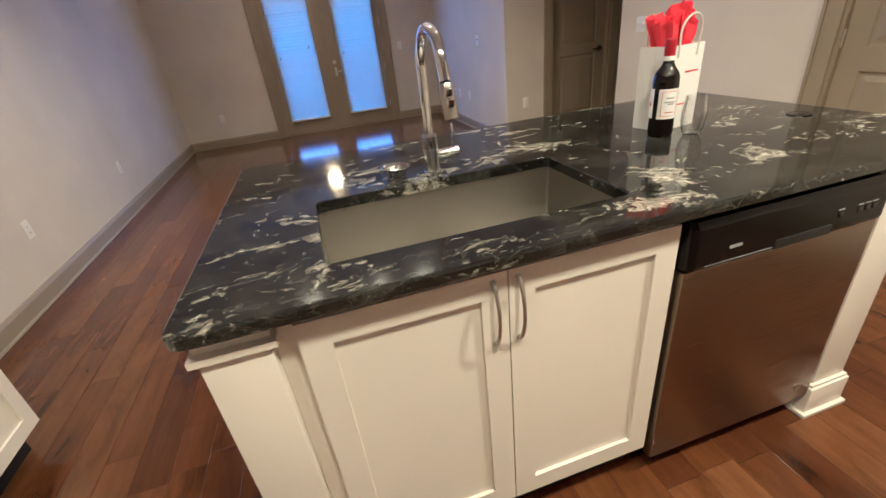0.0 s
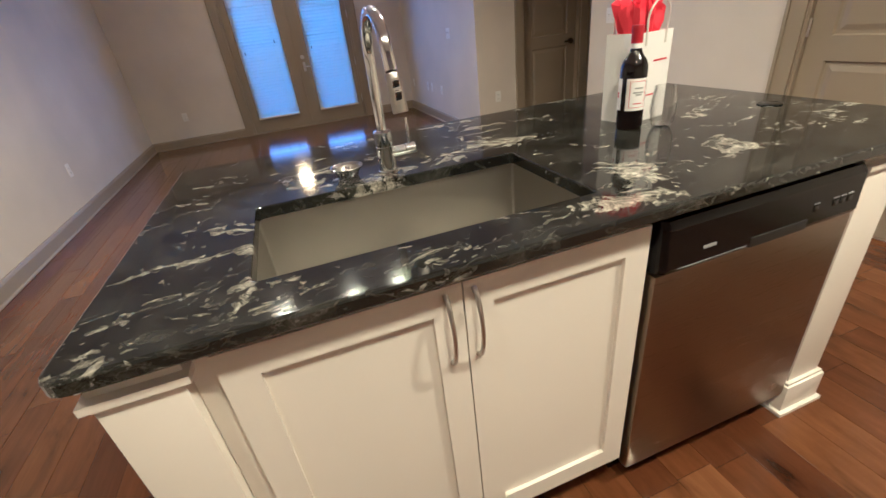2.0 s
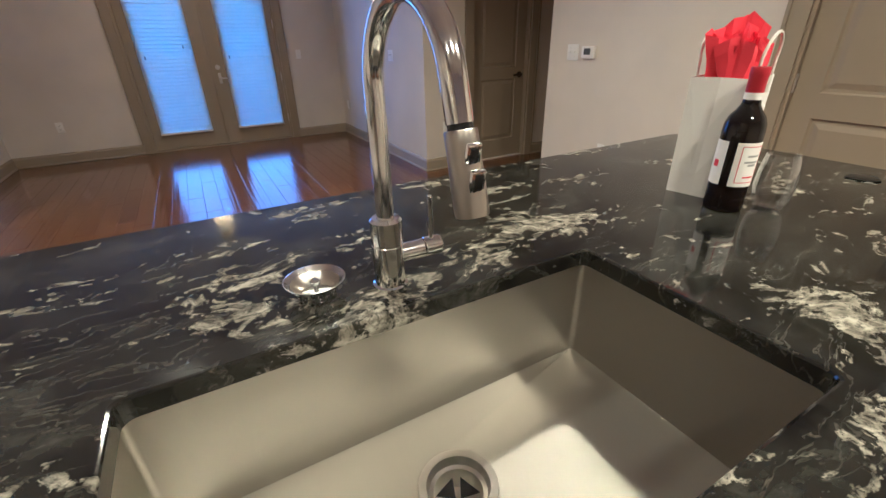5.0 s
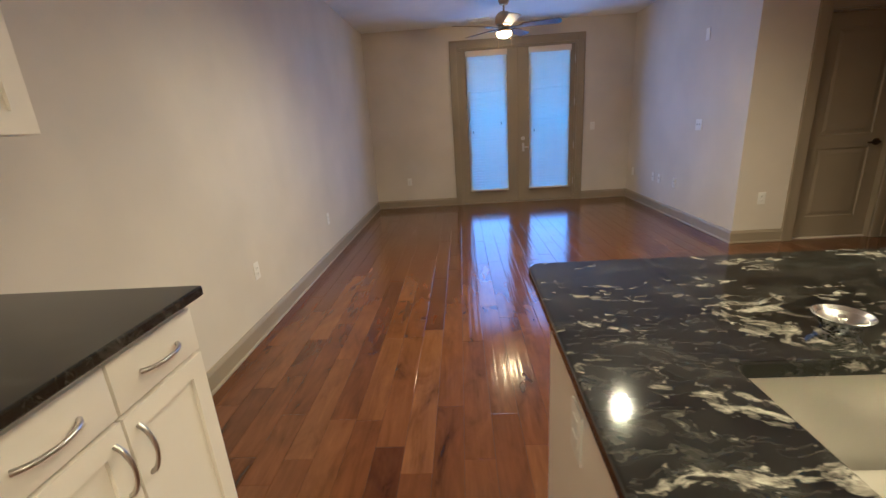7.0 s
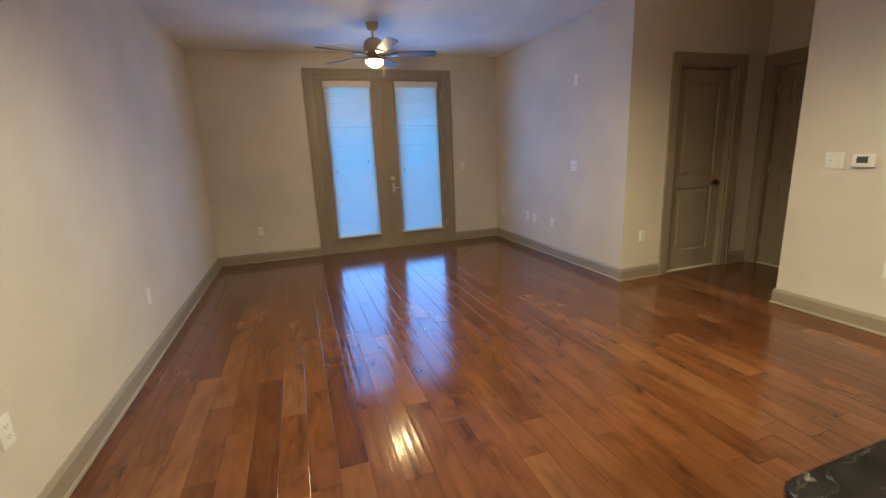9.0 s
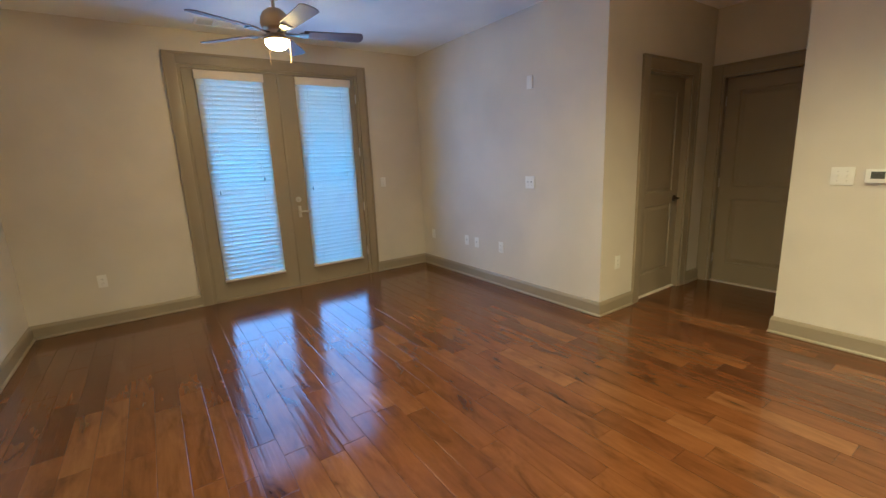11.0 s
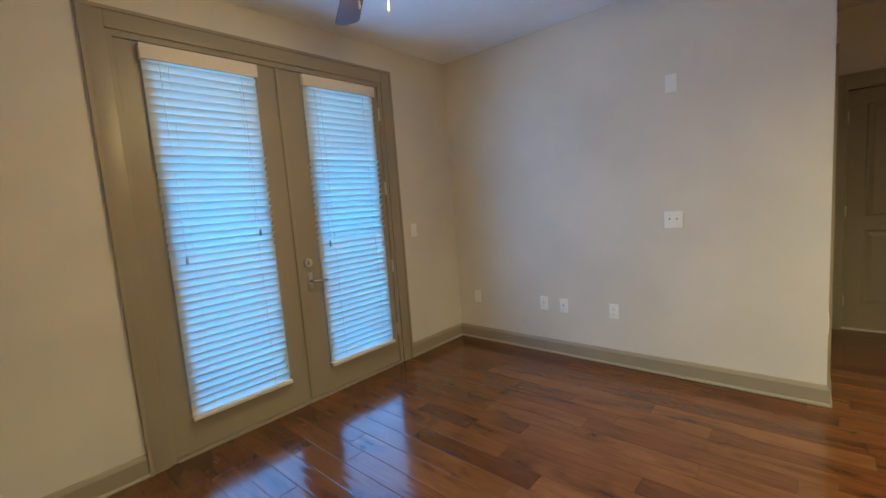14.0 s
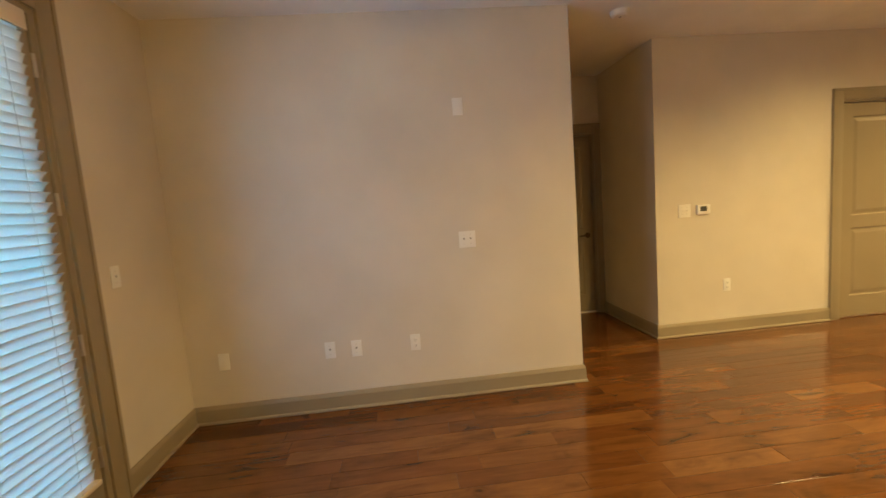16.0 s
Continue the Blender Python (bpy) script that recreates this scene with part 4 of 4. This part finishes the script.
def dishwasher():
    d = thing("dishwasher", (1.06, 1.2, 0), "stainless dishwasher with a black control panel", "dishwasher")
    x0, x1, y = 0.755, 1.378, 0.918
    part("body", boxes((x0 + 0.006, x1 - 0.006, 0.962, 1.5, 0.09, 0.868)), BLACK, d, smooth=False)
    bm = boxes((x0, x1, y, 0.960, 0.085, 0.736), bev=0.012)
    part("door", bm, DWSTEEL, d, "brushed stainless door")
    cp = bmesh.new()
    prof = [(0.962, 0.740), (y - 0.004, 0.740), (y - 0.010, 0.752), (y - 0.006, 0.845), (y + 0.004, 0.862), (0.962, 0.866)]
    ends = [(x0, 0.030), (x0 + 0.006, 0.012), (x0 + 0.018, 0.0), (x1 - 0.018, 0.0), (x1 - 0.006, 0.012), (x1, 0.030)]
    loft(cp, [[(x, min(0.962, a + k), b) for a, b in prof] for x, k in ends], (True, True))
    pan = part("control_panel", cp, GLOSS_BLACK, d, "glossy black control panel", smooth=False)
    part("trim_line", boxes((0.80, 1.0, y - 0.0105, y - 0.008, 0.7495, 0.7505)), GREY, pan, smooth=False)
    # raised block; the pocket's shade is only its near-black colour
    part("pocket_handle", boxes((1.005, 1.185, y - 0.012, y - 0.005, 0.742, 0.768), bev=0.003), DARK, pan)
    part("badge_bar", boxes((0.866, 0.902, y - 0.0092, y - 0.0078, 0.780, 0.788)), GREY, pan, "small pale badge", smooth=False)
    for x in (1.205, 1.27, 1.295, 1.32):
        part("button", boxes((x - 0.008, x + 0.008, y - 0.0100, y - 0.0075, 0.781, 0.796), bev=0.001), BLACK, pan)
        part("button_mark", boxes((x - 0.009, x + 0.009, y - 0.0090, y - 0.0075, 0.800, 0.803)), GREY, pan, smooth=False)
    part("round_badge", tube([(1.312, y, 0.155), (1.312, y - 0.002, 0.155)], 0.013, 20), NICKEL, d, "round silver sticker")
    part("toe_panel", boxes((x0 + 0.004, x1 - 0.004, 0.985, 0.998, 0.0, 0.088)), BLACK, d, smooth=False)


dishwasher()


def gift_bag():
    cx, cy, rot = 1.178, 1.492, 10.5
    g = thing("gift_bag", (0, 0, 0), "white paper gift bag with red tissue on the island", "gift bag", m=pose(cx, cy, TOP, 0, 0, rot))
    w, dp, h = 0.081, 0.055, 0.256
    bm = bmesh.new()
    sec = lambda k, z, n: [(-w, -dp, z), (-w * 0.3, -dp - k * 0.3, z), (w * 0.4, -dp - k * 0.2, z), (w, -dp, z), (w - n, 0, z), (w, dp, z), (0, dp + k * 0.3, z), (-w, dp, z), (-w + n, 0, z)]
    inn = lambda z, n: [(a * 0.985, b * 0.98, z) for a, b, z in sec(0.004, z, n)]
    loft(bm, [sec(0, 0, 0.0), sec(0.002, 0.05, 0.002), sec(0.006, 0.15, 0.008), sec(0.004, h, 0.014), inn(h, 0.014), inn(0.01, 0.002)], (True, True))
    part("paper_body", bm, PAPER, g, smooth=False)
    part("print_bar", boxes((0.0, 0.062, -dp - 0.0022, -dp - 0.0014, 0.172, 0.177), bev=0), RED, g, "faint red printed line", smooth=False)
    part("print_bar", boxes((-0.02, 0.018, -dp - 0.0022, -dp - 0.0014, 0.075, 0.079), bev=0), RED, g, smooth=False)
    for yy in (-dp - 0.003, dp + 0.003):
        pts = [(-0.044, yy, h - 0.035), (-0.045, yy, h)]
        pts += [(0.047 * -math.cos(math.pi * i / 12), yy * (1 + 0.1 * math.sin(math.pi * i / 12)), h + 0.034 + 0.050 * math.sin(math.pi * i / 12)) for i in range(13)]
        pts += [(0.045, yy, h), (0.044, yy, h - 0.035)]
        part("handle", tube(pts, 0.0032, 8), CORD, g, "white twisted paper handle")
    rng = random.Random(4)
    for k in range(6):
        ang0 = rng.uniform(0, 6.28)
        bx, by = (-0.045, -0.015, 0.012, 0.04, -0.03, 0.03)[k], (-0.015, 0.012, -0.02, 0.01, 0.02, -0.01)[k]
        hh = (0.060, 0.082, 0.066, 0.104, 0.072, 0.076)[k]
        bm = bmesh.new()
        nn, loops = 14, []
        for lv in range(6):
            u = lv / 5
            loops.append([])
            for i in range(nn):
                a = 2 * math.pi * i / nn
                fold = 1 + (0.30 + 0.25 * u) * math.sin(a * (3 + k % 3) + ang0) + rng.uniform(-0.1, 0.1)
                rr = (0.016 + 0.018 * u) * fold
                zz = h - 0.035 + (hh + 0.035) * u + (0.016 * math.sin(a * 2 + ang0) + rng.uniform(-0.006, 0.006)) * u
                loops[-1].append((max(-w + 0.004, min(w - 0.004, bx + rr * math.cos(a))) + 0.010 * u * math.cos(ang0), max(-dp + 0.006, min(dp - 0.006, by + rr * math.sin(a))), zz))
        inner = [[(a * 0.96 + bx * 0.04, b * 0.96 + by * 0.04, z - 0.001) for a, b, z in lp] for lp in loops[::-1]]
        loft(bm, loops + inner[:4], (True, True))
        part("tissue_sheet", bm, TISSUE, g, "crumpled red tissue paper", smooth=False)


gift_bag()


def wine_bottle():
    x, y = 1.078, 1.392
    b = thing("wine_bottle", (x, y, TOP), "dark wine bottle with red capsule and white labels", "bottle")
    part("glass_body", lathe([(0.030, 0.0), (0.0355, 0.003), (0.037, 0.010), (0.037, 0.165), (0.036, 0.178), (0.031, 0.192), (0.022, 0.204), (0.0165, 0.214), (0.0148, 0.226), (0.0145, 0.272)], x, y, TOP, 40), WINE, b)
    part("neck_band", lathe([(0.0152, 0.219), (0.0153, 0.234), (0.0150, 0.236)], x, y, TOP, 32, cap0=False, cap1=False), PAPER, b, "pale paper neck band")
    part("capsule", lathe([(0.0155, 0.236), (0.0158, 0.262), (0.0165, 0.264), (0.0165, 0.278), (0.0155, 0.281), (0.004, 0.2815)], x, y, TOP, 32), CAPSULE, b, "red foil capsule")

    def wrap(name, a0, a1, z0, z1, r, m, parent, label=""):
        bm = bmesh.new()
        n = 16
        lp = []
        for i in range(n + 1):
            a = radians(a0 + (a1 - a0) * i / n)
            c, s = math.cos(a), math.sin(a)
            lp.append([(x + r * c, y + r * s, TOP + z0), (x + r * c, y + r * s, TOP + z1), (x + (r - 0.0004) * c, y + (r - 0.0004) * s, TOP + z1), (x + (r - 0.0004) * c, y + (r - 0.0004) * s, TOP + z0)])
        loft(bm, lp, (True, True))
        return part(name, bm, m, parent, label)

    front = wrap("front_label", 203, 300, 0.058, 0.146, 0.0375, PAPER, b, "white front label")
    backl = wrap("back_label", 118, 178, 0.058, 0.146, 0.0375, PAPER, b, "white back label with red seal")
    for z, a0, a1 in ((0.118, 238, 276), (0.106, 232, 278), (0.100, 244, 272)):
        wrap("print_bar", a0, a1, z, z + 0.004, 0.0379, GREY, front)
    for z0, z1, a0, a1 in ((0.066, 0.0672, 218, 290), (0.138, 0.1392, 218, 290), (0.0672, 0.138, 218, 220), (0.0672, 0.138, 288, 290)):
        wrap("label_border", a0, a1, z0, z1, 0.0379, RED, front)
    wrap("label_line", 238, 274, 0.076, 0.079, 0.0379, RED, front)
    wrap("seal", 142, 160, 0.093, 0.107, 0.0379, RED, backl, "dark red seal")


wine_bottle()


def stemless_glass():
    x, y = 1.150, 1.338
    prof = [(r * 0.86, z * 1.08) for r, z in [(0.004, 0.0), (0.024, 0.0), (0.030, 0.004), (0.039, 0.022), (0.043, 0.045), (0.041, 0.075), (0.034, 0.108), (0.0328, 0.109), (0.0325, 0.108), (0.0395, 0.075), (0.0415, 0.045), (0.0375, 0.023), (0.028, 0.009), (0.004, 0.006)]]
    single("wine_glass", lathe(prof, x, y, TOP, 40), GLASSWARE, "clear stemless wine glass beside the bottle", "glass")


stemless_glass()
pop = thing("pop_up_outlet", (1.575, 1.32, TOP), "round dark flush outlet cap in the granite", "outlet")
part("ring", lathe([(0.030, 0.0), (0.034, 0.0005), (0.036, 0.0032), (0.030, 0.004), (0.029, 0.003)], 1.575, 1.32, TOP, 32, cap0=False, cap1=False), BLACK, pop)
part("cap", lathe([(0.0285, 0.0), (0.0285, 0.003), (0.024, 0.0042), (0.002, 0.0042)], 1.575, 1.32, TOP, 32), BLACK, pop)


# kitchen run along the west wall
LX, LY = -1.192, 1.882
bm = bmesh.new()
o = lambda i, z: rrect(XW + 0.002, LX - i, YS + 0.002, LY - i, 0.008, z)
loft(bm, [o(0.004, UND), o(0, UND + 0.004), o(0, TOP - 0.005), o(0.0015, TOP - 0.0015), o(0.005, TOP)], (True, True))
single("wall_countertop", bm, GRANITE_DARK, "polished black granite countertop along the wall", "countertop", smooth=False)
TURN_X = Matrix(((0, -1, 0, 0), (1, 0, 0, 0), (0, 0, 1, 0), (0, 0, 0, 1)))


def base_cabinet(y0, y1, label):
    xf = LX - 0.038
    c = thing("base_cabinet", ((XW + xf) / 2, (y0 + y1) / 2, 0), label, "cabinet", "base cabinets")
    part("body", boxes((XW + 0.004, xf - 0.021, y0, y1, 0.11, UND - 0.001)), CAB, c, smooth=False)
    # near-black board, coloured as the shade below the cabinet
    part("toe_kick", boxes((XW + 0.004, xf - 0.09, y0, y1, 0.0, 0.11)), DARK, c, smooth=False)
    m = (y0 + y1) / 2
    for a, b, s in ((y0, m, -1), (m, y1, 1)):
        dr = part("drawer_front", boxes((xf - 0.02, xf, a + 0.004, b - 0.004, 0.728, 0.858), bev=0.0025), CAB, c)
        part("handle", bow_handle((xf, (a + b) / 2 - 0.068, 0.789), (xf, (a + b) / 2 + 0.068, 0.789), (1, 0, 0)), NICKEL, dr, "brushed nickel bow handle")
        sw = Matrix.Translation((xf, 0, 0)) @ TURN_X
        lf = shaker("door", a + 0.004, b - 0.004, 0.13, 0.716, 0.0, 0.02, 0.055, c, swap=sw)
        hy = m + s * 0.035
        part("handle", bow_handle((xf, hy, 0.678), (xf, hy, 0.540), (1, 0, 0)), NICKEL, lf, "brushed nickel bow handle")


base_cabinet(1.248, 1.862, "cream base cabinet with drawers and shaker doors at the run's end")
base_cabinet(0.628, 1.242, "cream base cabinet with drawers and shaker doors")


def upper_cabinet(y0, y1, label):
    xf = -1.512
    c = thing("upper_cabinet", ((XW + xf) / 2, (y0 + y1) / 2, 1.35), label, "cabinet", "upper cabinets")
    part("body", boxes((XW + 0.002, xf - 0.021, y0, y1, 1.35, 2.25)), CAB, c, smooth=False)
    m = (y0 + y1) / 2
    for a, b, s in ((y0, m, -1), (m, y1, 1)):
        lf = shaker("door", a + 0.003, b - 0.003, 1.352, 2.245, 0.0, 0.02, 0.055, c, swap=Matrix.Translation((xf, 0, 0)) @ TURN_X)
        part("handle", bow_handle((xf, m + s * 0.035, 1.40), (xf, m + s * 0.035, 1.535), (1, 0, 0)), NICKEL, lf, "brushed nickel bow handle")


upper_cabinet(1.256, 1.872, "cream wall cabinet with shaker doors at the run's end")
upper_cabinet(0.636, 1.252, "cream wall cabinet with shaker doors")


# the plank floor, last
PW = 0.127
floor = structure("floor", boxes((XW - TH, XV + TH, YS - TH, YN + 0.15, -0.05, -0.005)), DARK, "glossy reddish-brown hand-scraped hardwood plank floor", "floor")


def plank_mesh(length):
    bm = bmesh.new()
    e, c, t = 0.0006, 0.0018, -0.006
    w = PW / 2 - e
    l = length / 2 - e
    loft(bm, [[(-w, -l, t), (w, -l, t), (w, l, t), (-w, l, t)], [(-w, -l, -0.0005), (w, -l, -0.0005), (w, l, -0.0005), (-w, l, -0.0005)], [(-w + c, -l + c, 0), (w - c, -l + c, 0), (w - c, l - c, 0), (-w + c, l - c, 0)]], (False, True))
    bmesh.ops.recalc_face_normals(bm, faces=bm.faces)
    me = bpy.data.meshes.new("plank")
    bm.to_mesh(me)
    bm.free()
    me.materials.append(WOOD)
    return me


LENGTHS = (0.42, 0.6, 0.78, 0.96, 1.2)
MESHES = {l: plank_mesh(l) for l in LENGTHS}
rng = random.Random(12)
count, rest_v, rest_f = 0, [], []
x = XW - 0.04
while x < XV + 0.1:
    y = YS - 0.1 - rng.uniform(0, 0.9)
    while y < YN + 0.06:
        l = rng.choice(LENGTHS)
        cx, cy = x + PW / 2, y + l / 2
        inside = cx < XT + 0.05 or (cy > YV - 0.6 and cy < YR + 0.7)
        if inside:
            zz = rng.uniform(-0.0006, 0.0)
            if count < 300 and cx < XE and cy > 0.4:
                p = new("plank", MESHES[l])
                p.parent = floor
                p.location = (cx, cy, zz)
                p.rotation_euler = (0, radians(rng.uniform(-0.05, 0.05)), 0)
                count += 1
            else:
                b0 = len(rest_v)
                me = MESHES[l]
                rest_v += [(v.co.x + cx, v.co.y + cy, v.co.z + zz) for v in me.vertices]
                rest_f += [tuple(b0 + i for i in p.vertices) for p in me.polygons]
        y += l
    x += PW
me = bpy.data.meshes.new("further_planks")
me.from_pydata(rest_v, [], rest_f)
me.materials.append(WOOD)
fp = new("further_planks", me)
fp.parent = floor
tagged(fp, kind="stuff")
